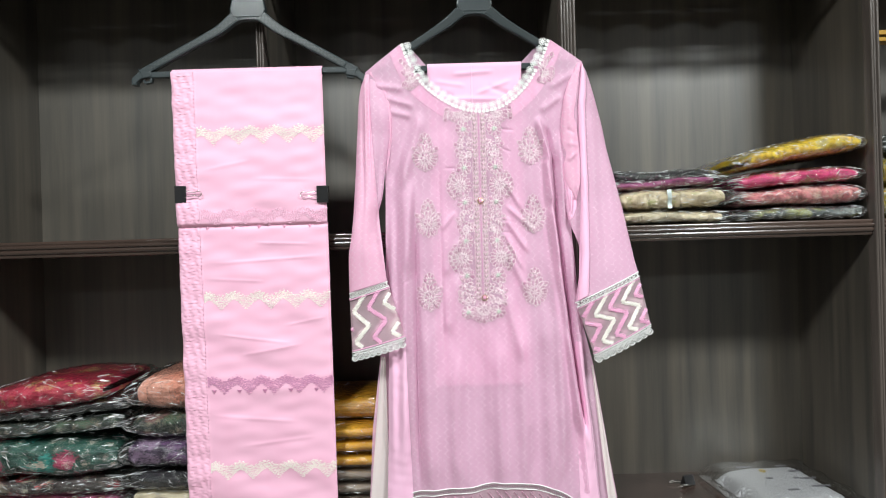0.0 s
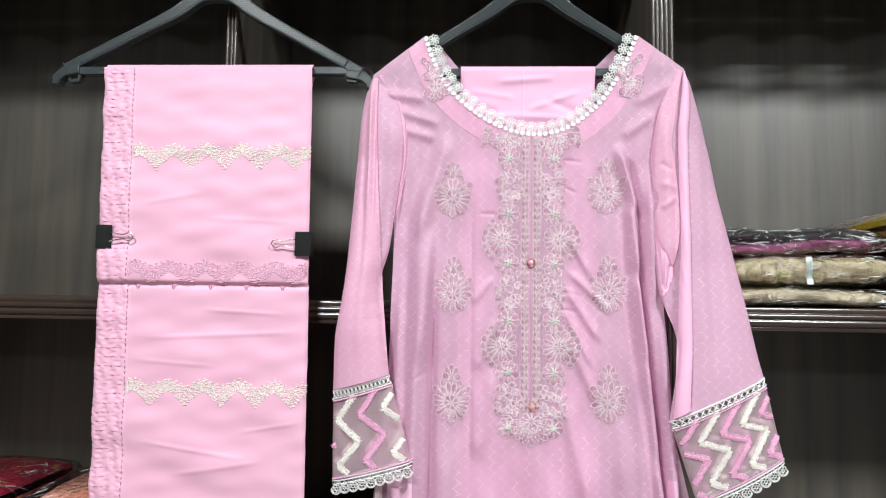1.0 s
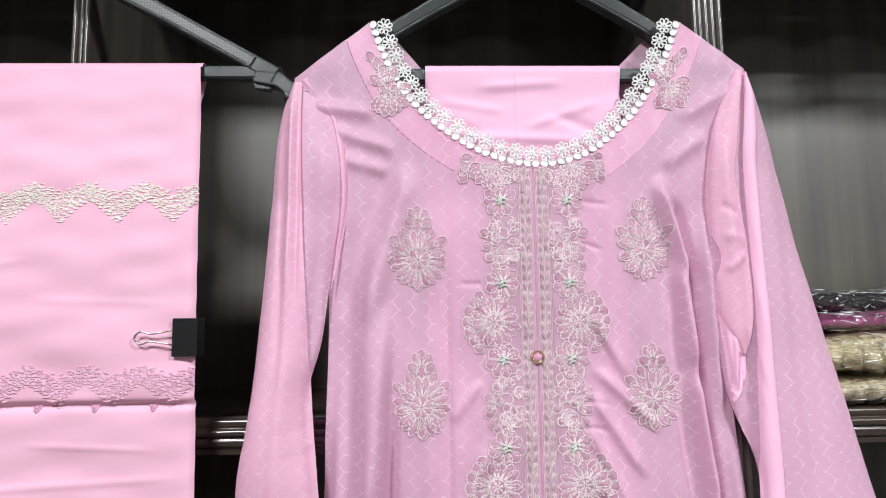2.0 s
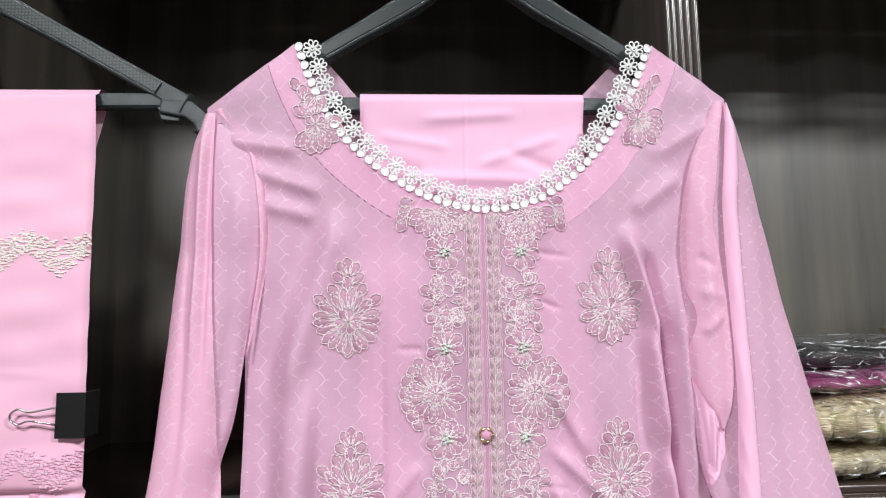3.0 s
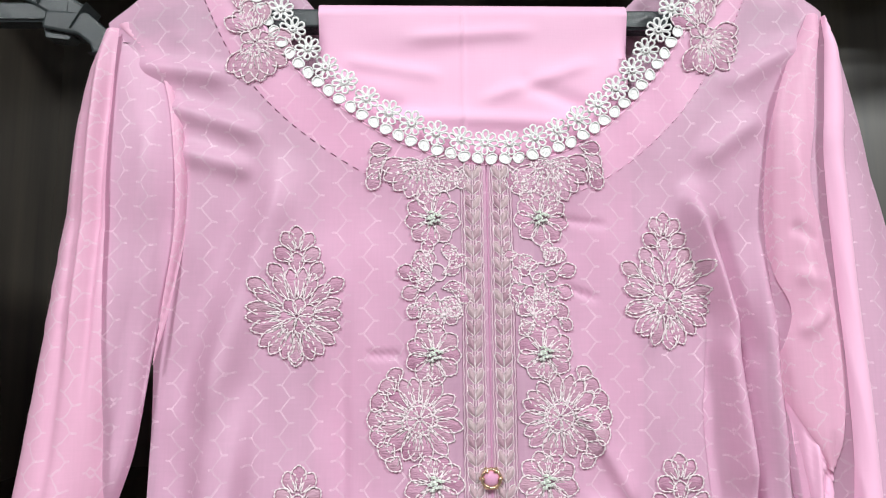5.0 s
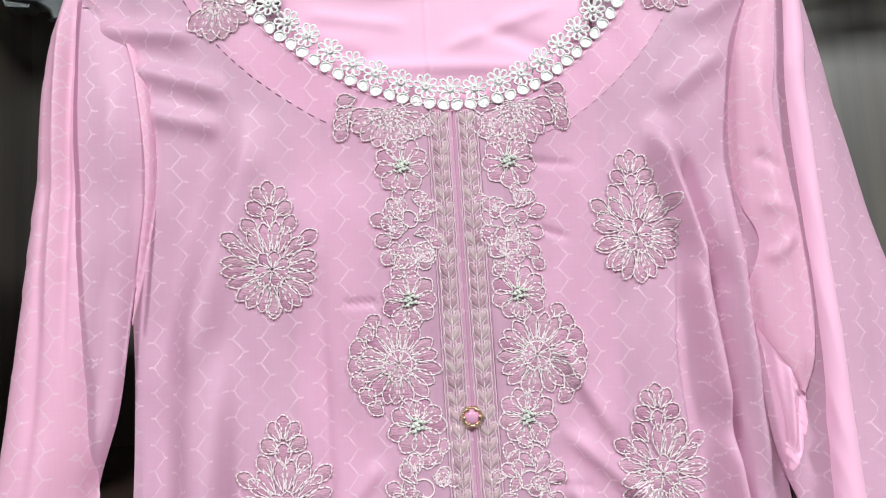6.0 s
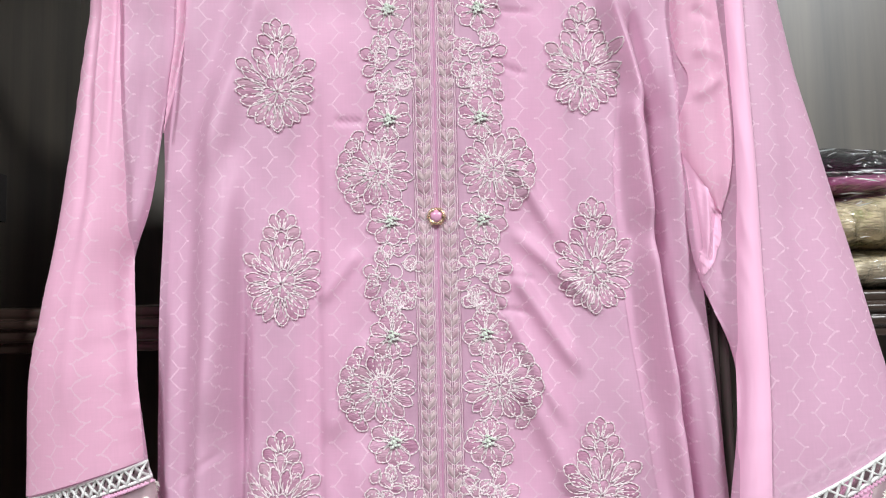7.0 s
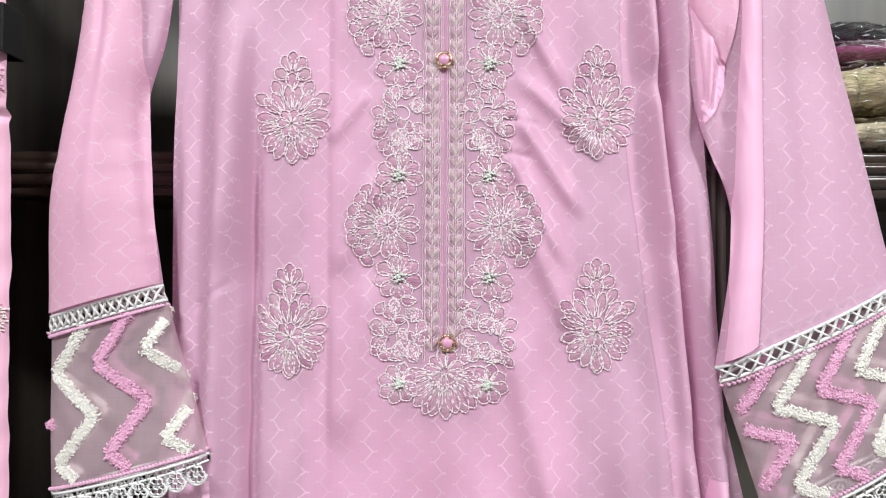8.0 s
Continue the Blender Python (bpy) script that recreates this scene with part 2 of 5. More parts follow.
# ---- building helpers ----
class Bag:
    """Collects vertices and faces, then makes one mesh."""

    def __init__(self):
        self.v, self.f, self.m, self.fills = [], [], [], []

    def tube(self, pts, r, sides=4, closed=False, mat=0, flat=1.0):
        pts = [Vector(p) for p in pts]
        n, base = len(pts), len(self.v)
        for i, p in enumerate(pts):
            a = pts[(i - 1) % n] if closed or i > 0 else p
            b = pts[(i + 1) % n] if closed or i < n - 1 else p
            d = (b - a)
            d = d.normalized() if d.length > 1e-9 else Vector((0, 0, 1))
            s = d.cross(Vector((0, 1, 0)))
            s = s.normalized() if s.length > 1e-6 else Vector((1, 0, 0))
            w = s.cross(d)
            rr = r[i] if isinstance(r, (list, tuple)) else r
            for k in range(sides):
                t = 2 * math.pi * (k + 0.5) / sides
                self.v.append(tuple(p + s * (rr * math.cos(t)) + w * (rr * flat * math.sin(t))))
        for i in range(n if closed else n - 1):
            j = (i + 1) % n
            for k in range(sides):
                l = (k + 1) % sides
                self.f.append((base + i * sides + k, base + i * sides + l, base + j * sides + l, base + j * sides + k))
                self.m.append(mat)
        if not closed:
            for e in (0, n - 1):
                self.f.append(tuple(base + e * sides + k for k in range(sides)))
                self.m.append(mat)

    def grid(self, P, mat=0, wrap=False):
        """P: array rows x cols x 3."""
        P = np.asarray(P, float)
        r, c = P.shape[:2]
        base = len(self.v)
        self.v.extend(map(tuple, P.reshape(-1, 3)))
        for i in range(r - 1):
            for j in range(c if wrap else c - 1):
                k = (j + 1) % c
                self.f.append((base + i * c + j, base + i * c + k, base + (i + 1) * c + k, base + (i + 1) * c + j))
                self.m.append(mat)

    def box(self, x0, x1, y0, y1, z0, z1, mat=0):
        b = len(self.v)
        self.v += [(x, y, z) for z in (z0, z1) for y in (y0, y1) for x in (x0, x1)]
        for q in ((0, 2, 3, 1), (4, 5, 7, 6), (0, 1, 5, 4), (2, 6, 7, 3), (0, 4, 6, 2), (1, 3, 7, 5)):
            self.f.append(tuple(b + i for i in q))
            self.m.append(mat)

    def lift(self, fn):
        self.v = [fn(*p) for p in self.v]
        return self

    def mesh(self, name, mats, smooth=True):
        me = bpy.data.meshes.new(name)
        me.from_pydata(self.v, [], self.f)
        for m in mats:
            me.materials.append(m)
        me.polygons.foreach_set("material_index", self.m)
        me.polygons.foreach_set("use_smooth", [smooth] * len(self.f))
        me.update()
        return me


def part(name, bag, mats, parent=None, label="", smooth=True, bevel=0.0, solid=0.0):
    mats = mats if isinstance(mats, (list, tuple)) else [mats]
    me = bag if isinstance(bag, bpy.types.Mesh) else bag.mesh(name, mats, smooth)
    ob = new(name, me)
    if parent is not None:
        ob.parent = parent
    if label:
        tagged(ob, label)
    if solid:
        md = ob.modifiers.new("thick", "SOLIDIFY")
        md.thickness, md.offset = solid, 0
    if bevel:
        md = ob.modifiers.new("soft", "BEVEL")
        md.width, md.segments, md.limit_method = bevel, 2, "ANGLE"
    return ob


def thing(name, label, category, group="", kind=""):
    return tagged(new(name), label, category, group, kind)


def spline(pts, n):
    """n points on a smooth curve through pts."""
    P = np.array(pts, float)
    P = np.vstack([2 * P[0] - P[1], P, 2 * P[-1] - P[-2]])
    s = np.linspace(0, len(P) - 3 - 1e-9, n)
    i = s.astype(int)
    t = (s - i)[:, None]
    a, b, c, d = P[i], P[i + 1], P[i + 2], P[i + 3]
    return 0.5 * (2 * b + (c - a) * t + (2 * a - 5 * b + 4 * c - d) * t ** 2 + (3 * b - a - 3 * c + d) * t ** 3)


def bar(bag, pts, w, y0, y1, mat=0):
    """A flat bar along pts in the xz plane, of half widths w, from depth y0 to y1."""
    pts = [Vector((p[0], p[1])) for p in pts]
    n, b = len(pts), len(bag.v)
    for i, p in enumerate(pts):
        d = (pts[min(i + 1, n - 1)] - pts[max(i - 1, 0)]).normalized()
        s = Vector((-d.y, d.x)) * (w[i] if isinstance(w, (list, tuple)) else w)
        for y in (y0, y1):
            bag.v.append((p.x + s.x, y, p.y + s.y))
            bag.v.append((p.x - s.x, y, p.y - s.y))
    for i in range(n - 1):
        a, c = b + 4 * i, b + 4 * i + 4
        for q in ((a, a + 1, c + 1, c), (a + 2, c + 2, c + 3, a + 3), (a, c, c + 2, a + 2), (a + 1, a + 3, c + 3, c + 1)):
            bag.f.append(q)
            bag.m.append(mat)
    for e in (b, b + 4 * n - 4):
        bag.f.append((e, e + 2, e + 3, e + 1))
        bag.m.append(mat)


# ---- the room ----
def slab(name, x0, x1, y0, y1, z0, z1, mat, label, category, kind="structure"):
    b = Bag()
    b.box(x0, x1, y0, y1, z0, z1)
    return tagged(part(name, b, mat, smooth=False), label, category, kind=kind)


slab("floor", -3.2, 3.2, -5.0, 1.5, -0.1, 0.0, M_FLOOR, "plain grey shop floor", "floor")
slab("ceiling", -3.2, 3.2, -5.0, 1.5, 2.7, 2.8, M_WALL, "plain white shop ceiling", "ceiling")
slab("wall_north", -3.2, 3.2, 1.5, 1.6, 0, 2.7, M_WALL, "plain wall behind the shelves", "wall")
slab("wall_south", -3.2, 3.2, -5.1, -5.0, 0, 2.7, M_WALL, "plain wall across the shop", "wall")
slab("wall_west", -3.3, -3.2, -5.0, 1.5, 0, 2.7, M_WALL, "plain side wall", "wall")
slab("wall_east", 3.2, 3.3, -5.0, 1.5, 0, 2.7, M_WALL, "plain side wall", "wall")
M_DIFFUSER = plain_material("lamp_diffuser", (0.9, 0.9, 0.9), 0.4, 0, 0.02)
for x, y, sx, sy, w in LAMPS:
    lamp = thing("ceiling_light", "square white ceiling light panel", "ceiling light", "ceiling lights")
    lamp.location = (x, y, 2.66)
    b = Bag()
    b.box(-sx / 2 - 0.03, sx / 2 + 0.03, -sy / 2 - 0.03, sy / 2 + 0.03, 0.012, 0.04)
    part("housing", b, M_DIFFUSER, lamp, smooth=False, bevel=0.004)

# ---- the shelf wall ----
FRONT, BACK = 1.106, 1.355
SHELF_TOP, SHELF_LOW = 1.4325, 0.905
shelf_unit = thing("shelf_unit", "tall dark-stained wooden shelf unit with fluted posts", "shelf unit")


def fluted_post(x0, x1, name="post"):
    """A moulded front post: rounded flutes side by side, in front of its divider board."""
    b = Bag()
    n = max(3, round((x1 - x0) / 0.0052))
    prof = []
    for i in range(n):
        for k in range(6):
            t = math.pi * (k + 0.5) / 6
            w = (x1 - x0) / n
            prof.append((x0 + w * (i + 0.5) - w / 2 * math.cos(t), FRONT + 0.006 - 0.0055 * math.sin(t) - (0.002 if i in (0, n - 1) else 0)))
    prof = [(x0, FRONT + 0.02)] + prof + [(x1, FRONT + 0.02)]
    b.grid([[(x, y, z) for x, y in prof] for z in (0.0, 2.2)])
    post = part(name, b, M_POST, shelf_unit, "fluted dark wood post")
    return post


DIVIDERS = [(-0.875, -0.86), (-0.3195, -0.3046), (0.2165, 0.2445), (0.7615, 0.778), (1.30, 1.315)]
for x0, x1 in DIVIDERS:
    fluted_post(x0, x1)
    b = Bag()
    b.box(x0 + 0.001, x1 - 0.001, FRONT + 0.019, BACK, 0.0, 2.2)
    part("divider", b, M_PANEL, shelf_unit, smooth=False)
for (a, x0), (x1, c) in zip(DIVIDERS, DIVIDERS[1:]):
    b = Bag()
    b.box((a + x0) / 2, (x1 + c) / 2, BACK, BACK + 0.012, 0.0, 2.2)
    part("back_panel", b, M_PANEL, shelf_unit, smooth=False)
    for z in (SHELF_TOP, SHELF_LOW, 0.40, 2.02):
        b = Bag()
        b.box(x0 + 0.0005, x1 - 0.0005, FRONT + 0.019, BACK - 0.0005, z - 0.020, z)
        part("shelf_board", b, M_SHELF, shelf_unit, smooth=False)
# moulded front edges of the shelves
for z in (SHELF_TOP, SHELF_LOW, 0.40, 2.02):
    b = Bag()
    prof = []
    for zc, h, out in ((z - 0.0035, 0.007, 0.004), (z - 0.0105, 0.007, 0.0075), (z - 0.0185, 0.008, 0.0055), (z - 0.0255, 0.006, 0.002)):
        for k in range(6):
            t = math.pi * (k + 0.5) / 6
            prof.append((FRONT + 0.012 - out * 0.5 - 0.5 * out * math.sin(t) - 0.002, zc + h / 2 * math.cos(t)))
    prof = [(FRONT + 0.024, z + 0.0004)] + prof + [(FRONT + 0.024, z - 0.0292)]
    b.grid([[(x, y, zz) for y, zz in prof] for x in (-0.876, 1.316)])
    part("shelf_edge", b, M_SHELF, shelf_unit, "moulded dark wood shelf edge")
# valance along the head of the unit: a band with open swags and rosettes below it
b = Bag()
xs = np.linspace(-0.876, 1.316, 420)
b.grid([[(x, FRONT + 0.004 + 0.004 * math.sin(x * 60) * q, 1.995 * (1 - q) + 1.944 * q) for x in xs] for q in np.linspace(0, 1, 6)])
valance = part("valance", b, M_BLACKPLASTIC, shelf_unit, "dark valance with carved swags", solid=0.003)
for k in range(19):
    x0 = -0.83 + 0.111 * k
    b = Bag()
    for drop, rad in ((0.036, 0.0085), (0.013, 0.0050)):
        b.tube([(x0 + 0.111 * q, FRONT + 0.004, 1.947 - drop * math.sin(math.pi * q) ** 0.8) for q in np.linspace(0.04, 0.96, 18)], [rad * (0.55 + 0.45 * math.sin(math.pi * q)) for q in np.linspace(0.04, 0.96, 18)], 6)
    b.tube([(x0 + 0.011 * math.cos(t), FRONT + 0.004, 1.935 + 0.011 * math.sin(t)) for t in np.linspace(0, 2 * math.pi, 13)[:-1]], 0.0045, 5, True)
    b.tube([(x0 + 0.0555 + 0.010 * math.cos(t), FRONT + 0.004, 1.912 + 0.008 * math.sin(t)) for t in np.linspace(0, 2 * math.pi, 13)[:-1]], 0.004, 5, True)
    part("swag", b, M_BLACKPLASTIC, valance)
# rail on which the hangers hang
b = Bag()
b.tube([(-0.87, 1.085, 1.93), (1.31, 1.085, 1.93)], 0.007, 10)
rail = tagged(part("hanging_rail", b, M_STEEL), "steel hanging rail along the shelf head", "rail")
for x in (-0.8675, 0.2305, 1.3075):
    b = Bag()
    b.box(x - 0.006, x + 0.006, 1.078, FRONT + 0.006, 1.918, 1.924)
    part("bracket", b, M_STEEL, rail, smooth=False)

# ---- the kurta ----
AXIS = 0.0665


def ridges(x, z, lines):
    """Sum of soft ridges along line pieces (x0, z0, x1, z1, width, height)."""
    out = np.zeros_like(x)
    for x0, z0, x1, z1, w, h in lines:
        dx, dz = x1 - x0, z1 - z0
        L = math.hypot(dx, dz)
        s = ((x - x0) * dx + (z - z0) * dz) / L
        d = ((x - x0) * dz - (z - z0) * dx) / L
        e = np.clip(s / (0.25 * L), 0, 1) * np.clip((L - s) / (0.25 * L), 0, 1)
        out += h * np.exp(-(d / w) ** 2) * (3 * e ** 2 - 2 * e ** 3)
    return out


BODY_FOLDS = [
    # deep pleat down the side of the skirt and its neighbours
    (0.166, 1.625, 0.191, 1.535, 0.006, 0.006), (0.180, 1.56, 0.190, 1.46, 0.006, 0.006), (0.186, 1.48, 0.199, 1.36, 0.006, 0.006), (0.194, 1.39, 0.210, 1.25, 0.006, 0.006), (0.203, 1.29, 0.232, 1.06, 0.006, 0.006),
    (0.182, 1.61, 0.199, 1.53, 0.004, -0.005), (0.193, 1.56, 0.198, 1.46, 0.004, -0.005), (0.194, 1.49, 0.207, 1.36, 0.0035, -0.007), (0.202, 1.40, 0.218, 1.25, 0.0035, -0.008), (0.211, 1.30, 0.242, 1.06, 0.0035, -0.008),
    (0.188, 1.42, 0.202, 0.96, 0.010, 0.005), (0.172, 1.33, 0.178, 0.96, 0.011, 0.004), (0.215, 1.45, 0.247, 1.0, 0.006, 0.004),
    (0.205, 1.60, 0.212, 1.42, 0.005, 0.003),
    # fans of soft folds from the placket
    (0.105, 1.455, 0.150, 1.385, 0.0045, 0.0026), (0.100, 1.435, 0.140, 1.355, 0.004, 0.0022), (0.106, 1.475, 0.165, 1.42, 0.004, 0.0020),
    (0.105, 1.405, 0.148, 1.31, 0.006, 0.0022), (0.105, 1.52, 0.140, 1.46, 0.004, 0.0020), (0.10, 1.34, 0.135, 1.20, 0.009, 0.003),
    (0.030, 1.42, 0.000, 1.35, 0.006, 0.0022), (0.025, 1.465, -0.005, 1.43, 0.004, 0.0016), (0.028, 1.36, 0.0, 1.25, 0.009, 0.0025),
    # long folds on the other side
    (-0.062, 1.60, -0.075, 0.98, 0.010, 0.0068), (-0.047, 1.52, -0.050, 0.96, 0.0045, -0.0055), (-0.085, 1.50, -0.095, 1.0, 0.007, 0.004),
    (-0.028, 1.640, -0.070, 1.50, 0.009, 0.0038), (-0.048, 1.650, -0.088, 1.50, 0.009, -0.002), (-0.05, 1.53, -0.062, 1.35, 0.008, 0.005), (-0.004, 1.58, -0.003, 1.20, 0.0035, -0.0014), (-0.030, 1.30, -0.032, 0.96, 0.014, 0.005),
    (0.02, 1.25, 0.012, 0.96, 0.012, 0.0045), (0.06, 1.26, 0.056, 0.96, 0.012, -0.003), (0.09, 1.26, 0.092, 0.96, 0.012, 0.005), (0.13, 1.28, 0.135, 0.96, 0.012, 0.004),
    # shoulder drags
    (-0.115, 1.685, -0.055, 1.675, 0.005, 0.002), (-0.10, 1.665, -0.040, 1.645, 0.005, 0.0022), (-0.09, 1.64, -0.045, 1.628, 0.005, 0.002),
    (0.24, 1.70, 0.185, 1.67, 0.006, 0.002), (0.215, 1.66, 0.17, 1.63, 0.006, 0.002),
    # sharp little creases
    (0.099, 1.604, 0.128, 1.600, 0.0012, -0.0012), (0.100, 1.572, 0.122, 1.563, 0.0012, -0.0012), (0.006, 1.538, 0.026, 1.538, 0.0012, -0.0014),
    (0.102, 1.447, 0.124, 1.443, 0.0010, -0.001), (0.0985, 1.427, 0.12, 1.424, 0.0012, -0.0013), (-0.085, 1.332, -0.055, 1.352, 0.0012, -0.001),
]


def ripple(x, z, seed, amp, fx, fz, n=7):
    rng = np.random.RandomState(seed)
    out = np.zeros_like(x)
    for k in range(n):
        a, b, p = rng.uniform(-fx, fx), rng.uniform(-fz, fz), rng.uniform(0, 6.28)
        out += np.sin(a * x + b * z + p)
    return amp * out / math.sqrt(n)


def y_front(x, z):
    """Depth of the front of the kurta at x, z."""
    x, z = np.asarray(x, float), np.asarray(z, float)
    c = np.interp(z, [0.95, 1.3, 1.7], [0.075, AXIS, 0.062])
    w = np.interp(z, [0.95, 1.3, 1.5, 1.7], [0.185, 0.165, 0.155, 0.185])
    side = np.clip(np.abs(x - c) / w, 0, 1.3)
    y = 1.0785 + 0.010 * side ** 3 - 1.9 * ridges(x, z, BODY_FOLDS)
    y += ripple(x, z, 3, 0.0010, 120, 50) + ripple(x, z, 4, 0.0004, 300, 140)
    y += np.clip((1.30 - z) / 0.3, 0, 1) * 0.003 * np.sin(x * 95 + 2 * np.sin(z * 9))
    return y - 0.004 * np.clip((z - 1.60) / 0.12, 0, 1)


def y1(x, z):
    return float(y_front(np.array([x]), np.array([z]))[0])


NECK = [(-0.0635, 1.753), (-0.0545, 1.7267), (-0.0375, 1.6938), (-0.0117, 1.6665), (0.0263, 1.6425), (0.0672, 1.6322), (0.1087, 1.6400), (0.1444, 1.6670), (0.1693, 1.7015), (0.1833, 1.7290), (0.1925, 1.754)]
neck_curve = spline(NECK, 160)
SHOULDER_L, SHOULDER_R = -0.1255, 0.2485


def top_line(x):
    """Height of the upper edge of the front: shoulder, neck, shoulder."""
    z = np.interp(x, neck_curve[:, 0], neck_curve[:, 1])
    z = np.where(x < neck_curve[0, 0], np.interp(x, [SHOULDER_L, neck_curve[0, 0]], [1.708, 1.753]), z)
    return np.where(x > neck_curve[-1, 0], np.interp(x, [neck_curve[-1, 0], SHOULDER_R], [1.754, 1.716]), z)


def body_grid(left, right, hem, cols, rows, top):
    """Points of a panel that hangs from its top line to the hem between two side lines (z, x)."""
    u = np.linspace(0, 1, cols)
    xt = SHOULDER_L + u * (SHOULDER_R - SHOULDER_L)
    zt = top(xt)
    s = np.linspace(0, 1, rows)[:, None]
    xb = np.interp(hem_z(0), *zip(*left[::-1])) + u * (np.interp(hem_z(0), *zip(*right[::-1])) - np.interp(hem_z(0), *zip(*left[::-1])))
    zb = hem(xb)
    z = zt + s * (zb - zt)
    L, R = np.interp(z, *zip(*left[::-1])), np.interp(z, *zip(*right[::-1]))
    x = L + u * (R - L)
    w = (1 - s) ** 9
    return x * (1 - w) + xt * w, z


def hem_z(x):
    return 0.985 + 0.010 * np.exp(-((np.asarray(x) - 0.096) / 0.06) ** 2) - 0.06 * np.clip((np.asarray(x) - 0.15) / 0.1, 0, 1) ** 2 - 0.05 * np.clip((-0.03 - np.asarray(x)) / 0.1, 0, 1) ** 2


kurta = thing("kurta", "pink sheer jacquard kurta with rose embroidery on a hanger", "kurta")
LEFT = [(1.708, -0.1255), (1.675, -0.0945), (1.636, -0.0845), (1.57, -0.088), (1.54, -0.0935), (1.42, -0.0985), (1.30, -0.099), (1.21, -0.097), (0.93, -0.108)]
RIGHT = [(1.716, 0.2485), (1.676, 0.2235), (1.628, 0.2125), (1.56, 0.214), (1.52, 0.2205), (1.44, 0.2215), (1.37, 0.2275), (1.28, 0.232), (1.18, 0.2385), (1.08, 0.2504), (0.93, 0.2625)]
X, Zz = body_grid(LEFT, RIGHT, hem_z, 250, 330, top_line)
b = Bag()
b.grid(np.stack([X, y_front(X, Zz), Zz], -1))
part("front_panel", b, M_KURTA, kurta, "sheer pink jacquard front")


# a pleat laid over the side of the skirt, open at its edge
line = spline([(0.1725, 1.600), (0.1865, 1.5478), (0.1905, 1.4874), (0.1940, 1.4283), (0.2005, 1.376), (0.2055, 1.331), (0.2190, 1.232), (0.2320, 1.10), (0.2400, 0.975)], 150)
s, u = np.meshgrid(np.linspace(0, 1, 150), np.linspace(0, 1, 14), indexing="ij")
x = line[:, :1] - 0.020 * (1 - u) * np.clip(s * 5, 0.1, 1)
z = line[:, 1:2] + 0 * u
b = Bag()
b.grid(np.stack([x, y_front(x, z) - 0.0004 - 0.0065 * u ** 2.2 * np.clip(s * 4, 0, 1) * (1 - 0.6 * np.exp(-((u - 1) / 0.06) ** 2)), z], -1))
part("pleat", b, M_KURTA, kurta, "overlapping pleat of the skirt")


def back_top(x):
    z = np.interp(x, [SHOULDER_L, -0.064, -0.046, -0.017, 0.139, 0.170, 0.192, SHOULDER_R], [1.708, 1.752, 1.7512, 1.716, 1.716, 1.7475, 1.752, 1.716])
    return z


LEFT_B = [(1.708, -0.1255), (1.636, -0.087), (1.54, -0.094), (1.42, -0.0985), (1.30, -0.104), (1.21, -0.115), (1.09, -0.131), (0.93, -0.142)]
RIGHT_B = [(1.716, 0.2485), (1.628, 0.2125), (1.52, 0.2095), (1.36, 0.2225), (1.28, 0.236), (1.19, 0.257), (1.08, 0.2735), (0.93, 0.296)]
X, Zz = body_grid(LEFT_B, RIGHT_B, lambda x: 0.92 + 0 * x, 90, 120, back_top)
Y = np.maximum(1.0985 + ripple(X, Zz, 8, 0.0008, 90, 30), y_front(X, Zz) + 0.004)
w = (np.linspace(1, 0, 120)[:, None] ** 14) * (np.abs(X - AXIS) > 0.127)
Y = Y * (1 - w) + (y_front(X, Zz) + 0.001) * w
b = Bag()
b.grid(np.stack([X, Y, Zz], -1))
part("back_panel", b, M_KURTA, kurta, "sheer pink back")

# cream lining strips that show in the side slits
for name, edges in (("slit_lining", ((-0.1125, -0.105, 1.215), (-0.142, -0.104, 0.92))), ("slit_lining", ((0.2525, 0.2555, 1.19), (0.279, 0.2955, 0.92)))):
    (a0, a1, za), (b0, b1, zb) = edges
    s, u = np.meshgrid(np.linspace(0, 1, 40), np.linspace(0, 1, 10), indexing="ij")
    x = (a0 + (b0 - a0) * s) * (1 - u) + (a1 + (b1 - a1) * s) * u
    z = za + (zb - za) * s
    b = Bag()
    b.grid(np.stack([x, 1.0955 + 0.0012 * np.sin(u * 9 + s * 7), z], -1))
    part(name, b, M_CREAMCLOTH, kurta, "cream lining edge")
# turned facings along the slits
for la, lb in (((-0.0975, -0.068), (-0.108, -0.062)), ((0.2240, 0.2325), (0.224, 0.2600))):
    s, u = np.meshgrid(np.linspace(0, 1, 90), np.linspace(0, 1, 16), indexing="ij")
    z = 1.235 + (0.935 - 1.235) * s
    x = (la[0] + (lb[0] - la[0]) * s) * (1 - u) + (la[1] + (lb[1] - la[1]) * s) * u
    b = Bag()
    b.grid(np.stack([x, y_front(x, z) - 0.0012 - 0.002 * np.sin(math.pi * u) * np.clip(s * 6, 0, 1) + 0.00018 * np.sin(z * 230 + u * 3 + 4 * np.sin(z * 37)), z], -1))
    part("slit_facing", b, M_SLIT, kurta, "pink slit facing")

